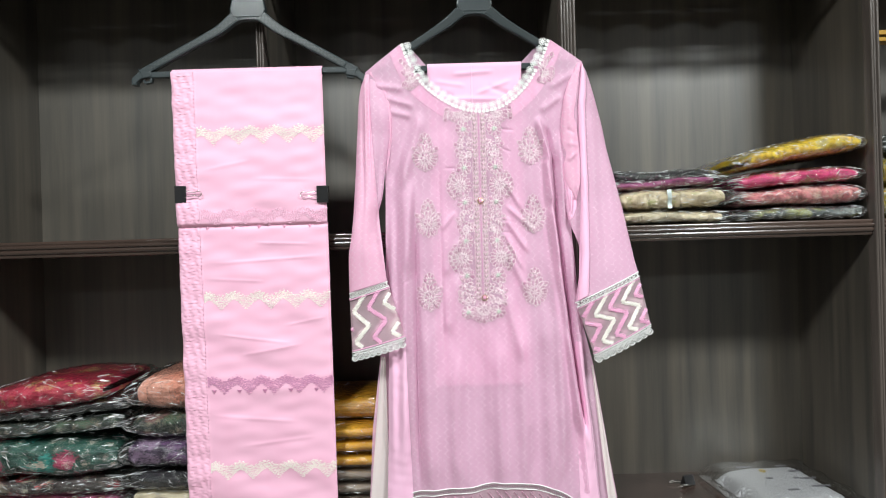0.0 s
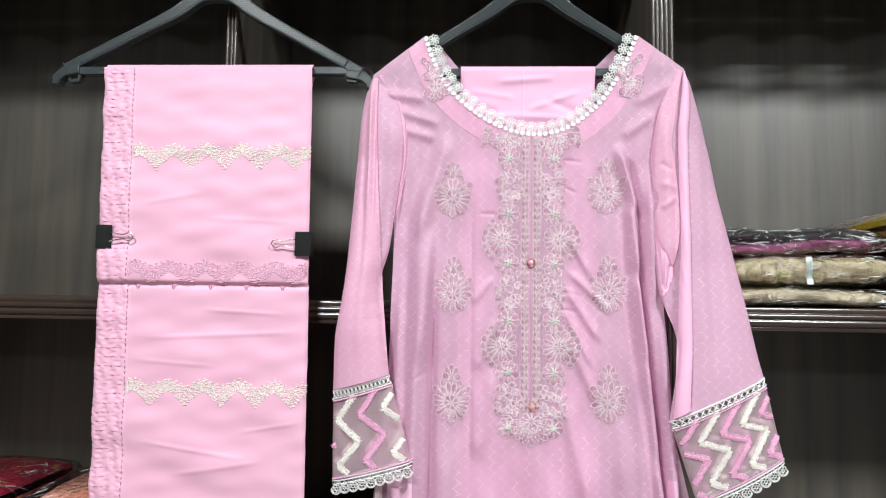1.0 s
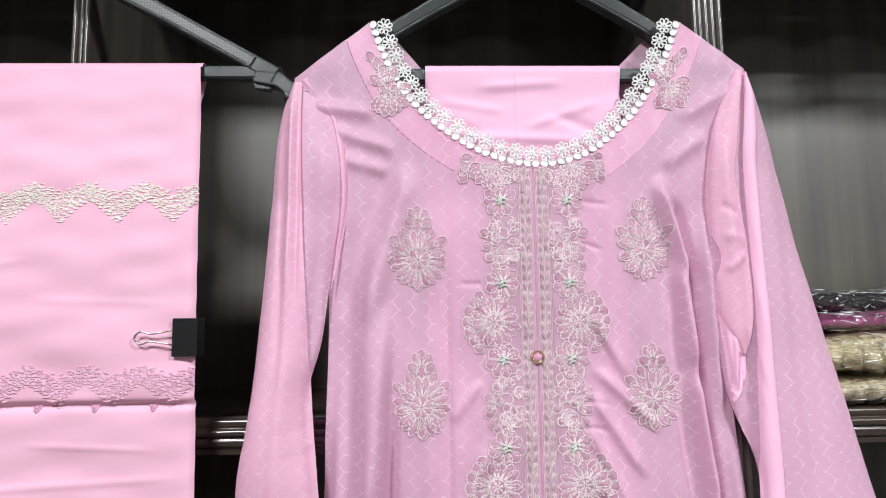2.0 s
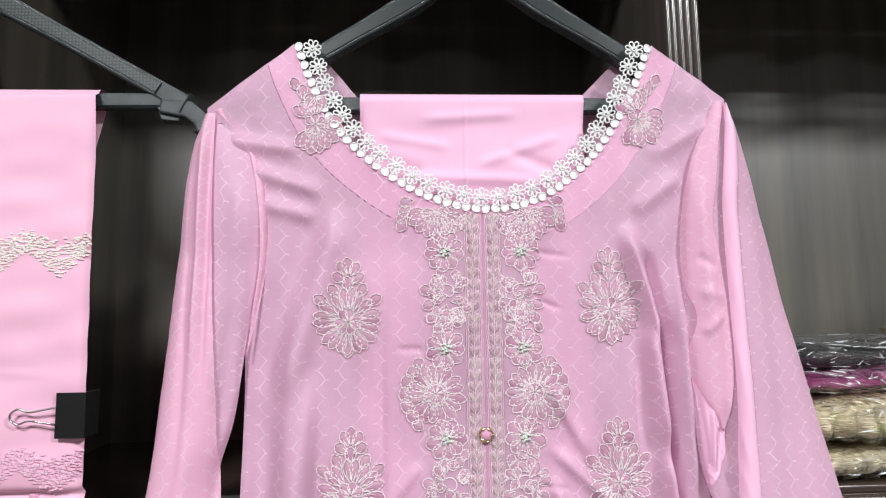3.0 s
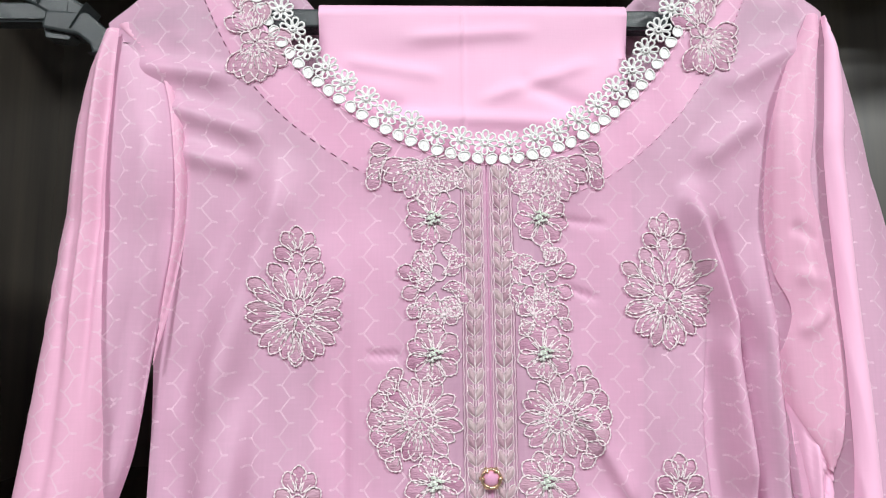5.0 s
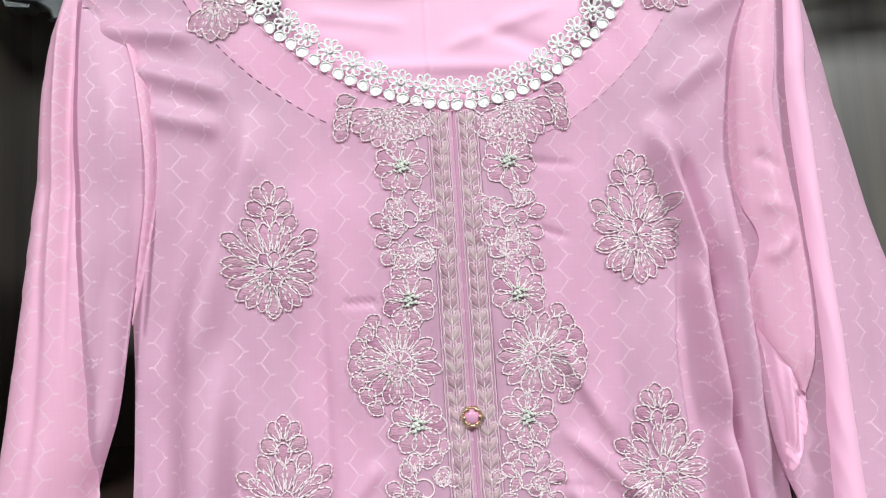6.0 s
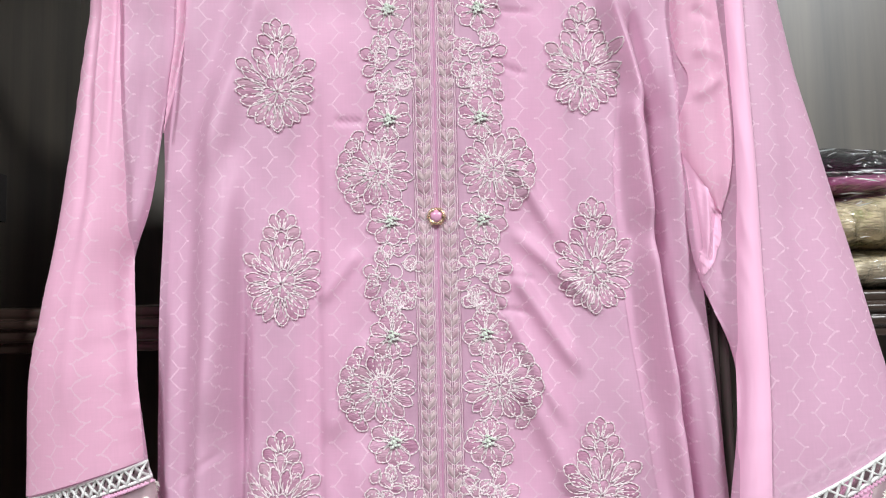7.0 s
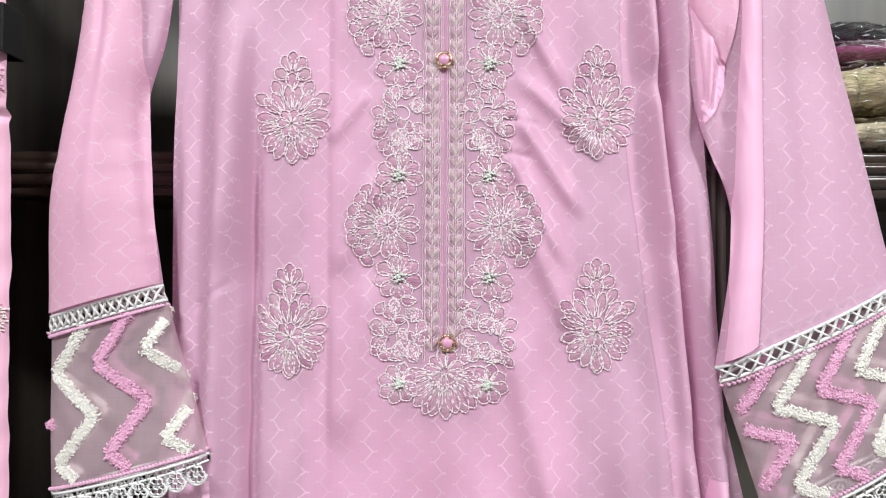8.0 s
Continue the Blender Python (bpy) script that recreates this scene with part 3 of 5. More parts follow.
# neck facing: a band under the neck edge
tang = np.gradient(neck_curve, axis=0)
tang /= np.linalg.norm(tang, axis=1)[:, None]
inward = np.stack([-tang[:, 1], tang[:, 0]], -1)  # towards the middle of the neck hole
rows = []
for k in np.linspace(0, 1, 8):
    p = neck_curve - inward * (k * 0.0225)
    p[:, 1] = np.minimum(p[:, 1], top_line(p[:, 0]) - 0.0006 * (k > 0))
    rows.append(np.stack([p[:, 0], y_front(p[:, 0], p[:, 1]) + 0.0012, p[:, 1]], -1))
b = Bag()
b.grid(rows)
part("neck_facing", b, M_FACING, kurta, "plain pink neck facing")
b = Bag()
p = neck_curve - inward * 0.0012
b.tube(np.stack([p[:, 0], y_front(p[:, 0], p[:, 1]) + 0.0003, p[:, 1]], -1), 0.0006, 5)
part("neck_binding", b, M_FACING, kurta)
b = Bag()
p = neck_curve - inward * 0.0225
p[:, 1] = np.minimum(p[:, 1], top_line(p[:, 0]) - 0.001)
for i in range(0, 156, 2):
    q = p[i:i + 2]
    b.tube(np.stack([q[:, 0], y_front(q[:, 0], q[:, 1]) - 0.0002, q[:, 1]], -1), 0.00035, 3)
part("neck_stitching", b, M_PINKTHREAD, kurta)


# neck lace: a row of small open flowers on a row of leaves
def lace_flower_mesh():
    b = Bag()
    for k in range(8):
        a = 2 * math.pi * k / 8
        loop = []
        for i in range(9):
            t = 2 * math.pi * i / 9
            r = 0.0042 + 0.0022 * math.cos(t)
            q = 0.00178 * math.sin(t) * (0.78 + 0.30 * math.cos(t))
            loop.append((r * math.cos(a) - q * math.sin(a), -0.0004 * math.cos(t), r * math.sin(a) + q * math.cos(a)))
        b.tube(loop, 0.00066, 4, True, 0, 0.8)
    b.tube([(0.0013 * math.cos(2 * math.pi * i / 8), -0.0004, 0.0013 * math.sin(2 * math.pi * i / 8)) for i in range(8)], 0.00075, 4, True)
    return b.mesh("lace_flower", [M_WHITELACE])


def lace_leaf_mesh():
    """A small stitched leaf: a cord round a thin filling."""
    b = Bag()
    rim = [(0.0030 * math.cos(t), 0.0025 * math.sin(t) * (1 - 0.2 * math.cos(t))) for t in np.linspace(0, 2 * math.pi, 13)[:-1]]
    b.tube([(x, -0.0003, z) for x, z in rim], 0.00042, 4, True)
    b.grid([[(x * r, -0.0001 - 0.0002 * (1 - r * r), z * r) for x, z in rim] for r in (1.0, 0.55, 0.05)], wrap=True)
    return b.mesh("lace_leaf", [M_WHITELACE])


LACE = lace_flower_mesh()
LEAF = lace_leaf_mesh()
arc = np.concatenate([[0], np.cumsum(np.linalg.norm(np.diff(neck_curve, axis=0), axis=1))])


def on_neck(s, off):
    i = np.interp(s, arc, np.arange(len(arc)))
    px, pz = np.interp(i, np.arange(len(arc)), neck_curve[:, 0]), np.interp(i, np.arange(len(arc)), neck_curve[:, 1])
    nx, nz = np.interp(i, np.arange(len(arc)), inward[:, 0]), np.interp(i, np.arange(len(arc)), inward[:, 1])
    return px + nx * off, pz + nz * off, math.degrees(math.atan2(nz, nx))


count = int(arc[-1] / 0.0135)
for k in range(count):
    s = (k + 0.5) * arc[-1] / count
    x, z, a = on_neck(s, 0.0104)
    f = part("lace_flower", LACE, None, kurta)
    f.matrix_basis = pose(x, y1(*on_neck(s, -0.001)[:2]) + 0.0005 + 0.0008 * math.sin(k * 2.4), z, random.uniform(-8, 8), -a + random.uniform(-8, 8), random.uniform(-10, 10))
    for d in (-0.25, 0.25):
        x, z, a = on_neck(s + d * arc[-1] / count, 0.0018)
        f = part("lace_leaf", LEAF, None, kurta)
        f.matrix_basis = pose(x, y1(*on_neck(s, -0.002)[:2]) - 0.0008, z, 0, -a + (55 if d > 0 else 125) + random.uniform(-8, 8), 0)


# ---- embroidery ----
class Stitch(Bag):
    """Petals and cords, laid in the plane (x, height, z) and then draped on the cloth. Materials: 0 cord, 1 satin, 2 knots."""

    def petal(self, x, z, ang, length, width, h=0.0010, cord=0.00044, n=28):
        width = width * (1.22 if n > 8 else 1.0)
        ang += random.uniform(-0.09, 0.09)
        ca, sa = math.cos(ang), math.sin(ang)

        def put(s, w, up):
            return (x + s * ca - w * sa, -up, z + s * sa + w * ca)

        def half(s):
            return width * 0.5 * math.sin(math.pi * min(1, s) ** 1.35) ** 0.75 if 0 < s < 1 else 0
        ss = [0.5 - 0.5 * math.cos(math.pi * i / (n // 2)) for i in range(n // 2 + 1)]
        rim = [(s, half(s)) for s in ss] + [(s, -half(s)) for s in ss[-2:0:-1]]
        fill = Bag()
        m = len(rim)
        fill.v = [put(s * length, w, 0.0001) for s, w in rim] + [put((0.5 + (s - 0.5) * 0.62) * length, w * 0.55, h) for s, w in rim]
        for i in range(m):
            j = (i + 1) % m
            fill.f.append((i, j, m + j, m + i))
        fill.f.append(tuple(m + i for i in range(m)))
        fill.m = [0] * len(fill.f)
        fill.tube([put(s * length, w, 0.0007 + 0.0003 * (i % 2)) for i, (s, w) in enumerate(rim)], [cord * (1.45 if i % 2 else 0.45) for i in range(m)], 4, True, 1, 0.7)
        if n > 8:
            for w in (-0.2, 0.2):
                q, e = width * w, random.uniform(0.42, 0.68)
                fill.tube([put(0.08 * length, q * 0.4, 0.0006), put(0.4 * length, q, h + 0.0002), put(e * length, q * 0.9, h * 0.7)], [0.00034, 0.00026, 0.00012], 3, False, 1)
        self.fills.append(fill)

    def flower(self, x, z, r, n, a0=0.0, a1=2 * math.pi, width=None, inner=0.14, jitter=0.06):
        for k in range(n):
            a = a0 + (a1 - a0) * (k + 0.5) / n + random.uniform(-jitter, jitter)
            l = r * (1 - inner) * random.uniform(0.9, 1.06)
            self.petal(x + math.cos(a) * r * inner, z + math.sin(a) * r * inner, a, l, width or 1.25 * (a1 - a0) * r / n * 0.8)

    def knots(self, x, z, r, n=9, mat=2):
        for k in range(n):
            a, d = k * 2.4, r * math.sqrt(k / n)
            cx, cz = x + d * math.cos(a), z + d * math.sin(a)
            self.tube([(cx - 0.0008, -0.0014, cz), (cx, -0.0026, cz + 0.0004), (cx + 0.0008, -0.0014, cz)], 0.0008, 4, mat=mat)

    def curl(self, x, z, r, turn, a0):
        pts = []
        for i in range(14):
            t = i / 13
            a = a0 + turn * t * 4.6
            pts.append((x + r * (1 - 0.75 * t) * math.cos(a), -0.0008, z + r * (1 - 0.75 * t) * math.sin(a)))
        self.tube(pts, 0.00042, 4)

    def ring(self, x, z, rx, rz, n=16, r=0.00045):
        self.tube([(x + rx * math.cos(2 * math.pi * i / n), -0.0009, z + rz * math.sin(2 * math.pi * i / n)) for i in range(n)], r, 3, True)

    def drape(self, name, label=""):
        if not self.v:
            first = self.fills.pop(0)
            self.v, self.f, self.m = first.v, first.f, [3 if k == 0 else 0 for k in first.m]
        a = np.array(self.v)
        a[:, 1] += y_front(a[:, 0], a[:, 2])
        self.v = list(map(tuple, a))
        ob = part(name, self, [M_CORDTHREAD if name.startswith("placket") else M_OUTLINE, M_OUTLINE, M_MINT, M_SATIN], kurta, label, smooth=False)
        if name == "placket_braid":
            joined = Bag()
            for f in self.fills:
                k = len(joined.v)
                joined.v += f.v
                joined.f += [tuple(k + i for i in q) for q in f.f]
                joined.m += f.m
            self.fills = [joined]
        for f in self.fills:
            a = np.array(f.v)
            a[:, 1] += y_front(a[:, 0], a[:, 2])
            f.v = list(map(tuple, a))
            part("petal" if name != "placket_braid" else "satin_stitch", f, [M_SATIN if name != "placket_braid" else M_CHEVRON, M_OUTLINE], ob, smooth=True)
        return ob


def spray(x, z, side, big):
    """A cluster of leaves and curls between two flowers."""
    e = Stitch()
    e.curl(x, z, 0.0062, side, 1.0 if side > 0 else 2.1)
    for dx, dz, a, l, w in ((0.004, 0.004, 0.9, 0.012, 0.0062), (0.010, 0.000, 0.35, 0.011, 0.006), (0.009, -0.006, -0.5, 0.011, 0.006), (-0.006, 0.003, 2.3, 0.010, 0.0055),
                            (-0.006, -0.005, 3.6, 0.010, 0.0055), (0.001, -0.008, -1.3, 0.011, 0.006), (0.006, 0.009, 1.7, 0.009, 0.005), (-0.004, -0.012, -2.2, 0.010, 0.0055),
                            (0.009, -0.013, -1.0, 0.010, 0.006), (0.003, 0.000, -0.2, 0.008, 0.005)):
        if not big and dz < -0.0125:
            continue
        e.petal(x + side * dx * 0.92, z + dz, a if side > 0 else math.pi - a, l * random.uniform(0.85, 1.0), w)
    return e.drape("embroidered_spray")


ROWS_SMALL = [1.604, 1.538, 1.4785, 1.4125, 1.353]
for side in (-1, 1):
    for z in ROWS_SMALL:
        e = Stitch()
        e.flower(AXIS + side * 0.0265, z, 0.0142, 9, random.uniform(0, 0.6), random.uniform(0, 0.6) + 6.28, 0.0072, 0.2)
        e.knots(AXIS + side * 0.0265, z, 0.0036)
        e.drape("embroidered_flower", "rose petals round mint knots")
    for z in (1.508, 1.3835):
        e = Stitch()
        cx = AXIS + side * 0.0335
        e.flower(cx, z, 0.0205, 17, 0, 2 * math.pi, 0.0056, 0.30, 0.08)
        e.flower(cx, z, 0.0088, 7, 0.3, 6.58, 0.0052, 0.1)
        e.ring(cx, z, 0.0062, 0.0062)
        for k in range(5):
            a = (-0.75 + 0.375 * k)
            a = a if side > 0 else math.pi - a
            e.petal(cx + 0.0165 * math.cos(a), z + 0.0165 * math.sin(a) * 1.05, a, 0.0085, 0.0085)
        for sz in (-1, 1):
            e.petal(cx - side * 0.006, z + sz * 0.018, sz * 1.5708 + side * sz * 0.3, 0.0075, 0.007)
            e.petal(cx + side * 0.010, z + sz * 0.017, sz * (1.5708 - side * 0.5), 0.0075, 0.007)
        e.drape("embroidered_flower", "large rose flower in satin stitch")
    for z, big in ((1.576, True), (1.448, True), (1.3235, False)):
        spray(AXIS + side * 0.0245, z, side, big)
    for z in (1.5565, 1.4285):
        e = Stitch()
        for k in range(5):
            a = -0.9 + k * 0.9
            a = a if side > 0 else math.pi - a
            e.petal(AXIS + side * 0.0215, z, a, 0.0095, 0.0055)
        e.drape("embroidered_spray")
    # dense stitched ground of the border under the flowers
    zz = np.linspace(1.634, 1.296, 260)
    reach = 0.0300 + 0.0022 * np.abs(np.sin(zz * math.pi / 0.0105)) + 0.009 * np.exp(-((zz - 1.508) / 0.012) ** 2) + 0.009 * np.exp(-((zz - 1.3835) / 0.012) ** 2) - 0.004 * np.exp(-((zz - 1.5572) / 0.008) ** 2) - 0.004 * np.exp(-((zz - 1.43) / 0.008) ** 2)
    u = np.linspace(0, 1, 14)[None, :]
    x = AXIS + side * (0.0130 + (reach[:, None] - 0.0130) * u)
    z = zz[:, None] + 0 * x
    b = Bag()
    b.grid(np.stack([x, y_front(x, z) - 0.00025 - 0.0003 * np.abs(np.sin(z * 1400 + x * 900)), z], -1))
    part("stitched_ground", b, M_GROUND, kurta, "rose stitched ground of the border")
    # small leaves that fill the border between the flowers
    z = 1.618
    while z > 1.305:
        far = min(abs(z - f) for f in ROWS_SMALL)
        big = min(abs(z - 1.508), abs(z - 1.3835))
        if far > 0.011 and big > 0.017:
            e = Stitch()
            for k in range(4):
                px = AXIS + side * (0.0155 + 0.0062 * k + random.uniform(-0.001, 0.001))
                e.petal(px, z + random.uniform(-0.003, 0.003), random.uniform(0, 6.28), random.uniform(0.0068, 0.0095), random.uniform(0.0042, 0.0055))
            e.drape("embroidered_leaf")
        z -= 0.0078
    # fan under the neck edge
    e = Stitch()
    e.flower(AXIS + side * 0.032, 1.6335, 0.0215, 9, math.pi * 0.98, 2.02 * math.pi, 0.0068, 0.25)
    e.flower(AXIS + side * 0.032, 1.6335, 0.010, 6, math.pi, 2 * math.pi, 0.005, 0.1)
    for k in range(4):
        e.petal(AXIS + side * (0.047 + 0.002 * k), 1.640 - 0.004 * k, (-0.25 - 0.3 * k) if side > 0 else math.pi + 0.25 + 0.3 * k, 0.0105, 0.006)
        e.petal(AXIS + side * (0.012 + 0.004 * k), 1.6285 - 0.001 * k, -1.57 + 0.2 * side * k, 0.010, 0.0055)
    e.drape("embroidered_fan", "half flower below the neck lace")
    # shoulder flower
    sx, sz = (-0.0485, 1.694) if side < 0 else (0.1805, 1.6985)
    e = Stitch()
    e.flower(sx, sz, 0.0205, 8, -2.6 if side < 0 else -2.2, 0.3 if side < 0 else 0.9 - 0.4, 0.0075, 0.2)
    e.flower(sx, sz + 0.004, 0.0175, 5, 1.0, 2.9, 0.0065, 0.2)
    e.flower(sx, sz, 0.008, 6, 0, 6.28, 0.0048, 0.1)
    for k in range(3):
        e.petal(sx + (-1 if side < 0 else 1) * (0.006 + 0.003 * k), sz + 0.012 + 0.006 * k, 1.2 + 0.4 * k if side < 0 else 1.9 - 0.4 * k, 0.011, 0.006)
    e.drape("embroidered_flower", "shoulder flower in satin stitch")

# closing flower at the foot of the placket
e = Stitch()
e.flower(AXIS + 0.001, 1.2975, 0.0265, 13, math.pi * 0.97, 2.03 * math.pi, 0.0068, 0.26)
e.flower(AXIS + 0.001, 1.2985, 0.0125, 9, 0.0, 6.28, 0.0055, 0.15)
for side in (-1, 1):
    e.flower(AXIS + side * 0.026, 1.2905, 0.0125, 8, 0.2, 6.4, 0.0065, 0.2)
    e.knots(AXIS + side * 0.026, 1.2905, 0.003)
    for k in range(4):
        e.petal(AXIS + side * (0.016 + 0.004 * k), 1.304 + 0.002 * (k % 2), 1.57 - side * (0.3 + 0.35 * k), 0.011, 0.006)
e.drape("embroidered_flower", "closing flower below the placket")

# side sprigs
for cx, cz in ((-0.0258, 1.567), (0.1545, 1.573), (-0.0240, 1.4535), (0.1568, 1.4565), (-0.0247, 1.3270), (0.1563, 1.3310)):
    e = Stitch()
    e.flower(cx, cz - 0.011, 0.0215, 9, math.pi * 1.02, 1.98 * math.pi, 0.0056, 0.30, 0.12)
    e.flower(cx, cz - 0.009, 0.0225, 10, -0.10 * math.pi, 1.10 * math.pi, 0.0054, 0.34, 0.12)
    e.flower(cx, cz - 0.010, 0.0095, 7, 0, 6.28, 0.005, 0.1)
    for sd in (-1, 1):
        e.petal(cx + sd * 0.012, cz + 0.001, 1.57 - sd * 0.95, 0.0125, 0.006)
        e.petal(cx + sd * 0.006, cz + 0.006, 1.57 - sd * 0.6, 0.0115, 0.0058)
        e.petal(cx + sd * 0.002, cz + 0.0165, 1.57 - sd * 1.0, 0.0105, 0.0062)
        e.petal(cx + sd * 0.0015, cz + 0.0215, 1.57 - sd * 0.5, 0.0105, 0.0058)
    e.petal(cx, cz + 0.010, 1.57, 0.011, 0.0062)
    e.petal(cx, cz + 0.0225, 1.57, 0.0115, 0.006)
    e.petal(cx, cz - 0.0215, -1.57, 0.0125, 0.006)
    e.drape("embroidered_sprig", "rose sprig in raised satin stitch")

# placket: cords and two columns of chevrons
for off in (-0.0122, -0.0109, -0.0031, -0.0019, 0.0019, 0.0031, 0.0109, 0.0122):
    e = Stitch()
    zz = np.linspace(1.629, 1.303, 150)
    e.tube([(AXIS + off + 0.0002 * math.sin(i * 2.1), -0.0005, z) for i, z in enumerate(zz)], 0.00036, 3)
    e.drape("placket_cord")
for col in (-0.0069, 0.0069):
    e = Stitch()
    for k in range(42):
        z = 1.6265 - k * 0.00765
        for sd in (-1, 1):
            e.petal(AXIS + col, z - 0.0034, 1.57 - sd * 0.42, 0.0086, 0.0040, 0.0012, 0.00022, 8)
        for j in range(3):
            e.tube([(AXIS + col + (j - 1) * 0.0013, -0.0008, z + 0.0018), (AXIS + col + (j - 1) * 0.0012, -0.0011, z + 0.0048)], 0.00042, 3)
    e.drape("placket_braid", "column of satin chevrons")
# slit of the placket
b = Bag()
zz = np.linspace(1.631, 1.318, 60)
b.tube([(AXIS + 0.0003, y1(AXIS, z) + 0.0001, z) for z in zz], 0.00055, 4)
part("placket_slit", b, M_MAUVETHREAD, kurta)

# buttons: a glass stone in a clawed ring
for bx, bz in ((0.0662, 1.4807), (0.0688, 1.3147)):
    by = y1(bx, bz)
    e = Bag()
    e.tube([(bx + 0.0043 * math.cos(t), by - 0.0022, bz + 0.0043 * math.sin(t)) for t in np.linspace(0, 2 * math.pi, 17)[:-1]], 0.0009, 5, True)
    for k in range(6):
        t = k * math.pi / 3
        e.tube([(bx + 0.0050 * math.cos(t), by - 0.001, bz + 0.0050 * math.sin(t)), (bx + 0.0046 * math.cos(t), by - 0.003, bz + 0.0046 * math.sin(t)), (bx + 0.0032 * math.cos(t), by - 0.0037, bz + 0.0032 * math.sin(t))], 0.0009, 4)
    btn = part("button", e, M_GOLD, kurta, "round gold-set rose glass button")
    g = Bag()
    g.grid([[(bx + 0.0039 * r * math.cos(t), by - 0.0018 - 0.0026 * math.sqrt(1 - r * r), bz + 0.0039 * r * math.sin(t)) for t in np.linspace(0, 2 * math.pi, 17)[:-1]] for r in (1, 0.85, 0.6, 0.3, 0.01)], wrap=True)
    part("stone", g, M_GEM, btn)


# ---- sleeves ----
def sleeve(rows, cuff, lace_bottom, folds, depth, flip):
    """rows: (x inner, z inner, x outer, z outer) from the shoulder down to the cuff; a flattened tube."""
    R = spline(rows, 120)
    n = 40
    th = np.linspace(0, 2 * math.pi, n + 1)[:-1]

    def surface(R, s, swell):
        u = 0.5 - 0.5 * np.cos(th)
        x = R[:, :1] * (1 - u) + R[:, 2:3] * u
        z = R[:, 1:2] * (1 - u) + R[:, 3:4] * u
        y = depth(x, z, u + 0 * x) - swell * np.sin(th)[None, :] * np.ones_like(x)
        front = np.sin(th)[None, :] > 0
        y = y - np.where(front, ridges(x, z, folds), 0) + ripple(x, z, 21, 0.0006, 130, 40)
        return np.stack([x, y, z], -1)
    s = np.linspace(0, 1, len(R))[:, None]
    P = surface(R, s, 0.003 + 0.009 * np.clip(s * 4, 0, 1))
    P[:, :, 1] += 0.004 * np.clip(1 - s * 5, 0, 1)
    half_front = P[:, : n // 2 + 1]

    def front(x, z):
        """Depth of the sleeve's front at x, z."""
        out = np.zeros_like(x)
        zm = half_front[:, :, 2].mean(1)
        for i in range(x.shape[0]):
            k = int(np.argmin(np.abs(zm - z[i].mean())))
            out[i] = np.interp(x[i], half_front[k, :, 0] if half_front[k, -1, 0] > half_front[k, 0, 0] else half_front[k, ::-1, 0], half_front[k, :, 1] if half_front[k, -1, 0] > half_front[k, 0, 0] else half_front[k, ::-1, 1])
        return out
    b = Bag()
    b.grid(P, wrap=True)
    sl = part("sleeve", b, M_SHEER, kurta, "sheer pink long sleeve")
    # cuff: net tube between the crochet band and the lace edge
    end = R[-1]
    C = np.linspace(np.array(end), np.array(cuff), 30)
    Q = surface(C, None, 0.012)
    Q[:, :, 1] += ripple(Q[:, :, 0], Q[:, :, 2], 5, 0.0008, 90, 90)
    b = Bag()
    b.grid(Q[2:], wrap=True)
    net = part("net_cuff", b, M_NET, sl, "sheer net cuff with chenille zigzags")
    half = n // 2

    def at(u, w, back=False):
        """Point on the cuff, u across, w down."""
        t = math.acos(1 - 2 * min(1, max(0, u)))
        t = 2 * math.pi - t if back else t
        i, j = min(1, max(0, w)) * (len(C) - 1), t / (2 * math.pi) * n
        i0, j0 = min(int(i), len(C) - 2), int(j) % n
        fi, fj = i - i0, j - int(j)
        a = Q[i0, j0] * (1 - fj) + Q[i0, (j0 + 1) % n] * fj
        c = Q[i0 + 1, j0] * (1 - fj) + Q[i0 + 1, (j0 + 1) % n] * fj
        return a * (1 - fi) + c * fi
    # chenille zigzags
    for back in (False, True):
        for k in range(5):
            b = Bag()
            u0 = (-0.03 + 0.218 * k if flip else -0.11 + 0.355 * k) + (0.09 if back else 0)
            pts, period = [], 0.49 if flip else 0.52
            for i in range(110):
                w = 0.10 + 0.86 * i / 109
                f = (w / period + (0.83 if flip else 0.365)) % 1.0
                tri = f / 0.55 if f < 0.55 else (1 - f) / 0.45
                u = u0 + (0.26 if flip else 0.31) * (1 - tri) - 0.02 * (w - 0.5)
                if 0.02 < u < 0.98:
                    pts.append((u, w))

            def close():
                if b.v:
                    part("chenille_zigzag", b, M_WHITETHREAD if k % 2 == (1 if flip else 0) else M_PINKTHREAD, net, smooth=False)
            for (u, w), (u2, w2) in zip(pts, pts[1:]):
                if abs(u2 - u) > 0.1 or abs(w2 - w) > 0.012:
                    close()
                    b = Bag()
                    continue
                p, q = Vector(at(u, w, back)), Vector(at(u2, w2, back))
                d = (q - p)
                if d.length < 1e-6:
                    continue
                sd = Vector((d.z, 0, -d.x)).normalized()
                up = Vector((0, -1 if not back else 1, 0))
                b.tube([p + up * 0.0005, q + d * 0.1 + up * 0.0005], random.uniform(0.0024, 0.0031), 5, False, 0, 0.35)
                for j in range(9):
                    c = p + d * random.random() + sd * random.uniform(-0.0034, 0.0034)
                    o = Vector((random.uniform(-1, 1), 0, random.uniform(-1, 1))) * 0.0014
                    b.tube([c - o + up * 0.0003, c + up * random.uniform(0.0010, 0.0018), c + o + up * 0.0003], [0.00025, 0.00055, 0.00025], 3, False, 0, 0.8)
            close()
    # crochet band
    b = Bag()
    m = 15
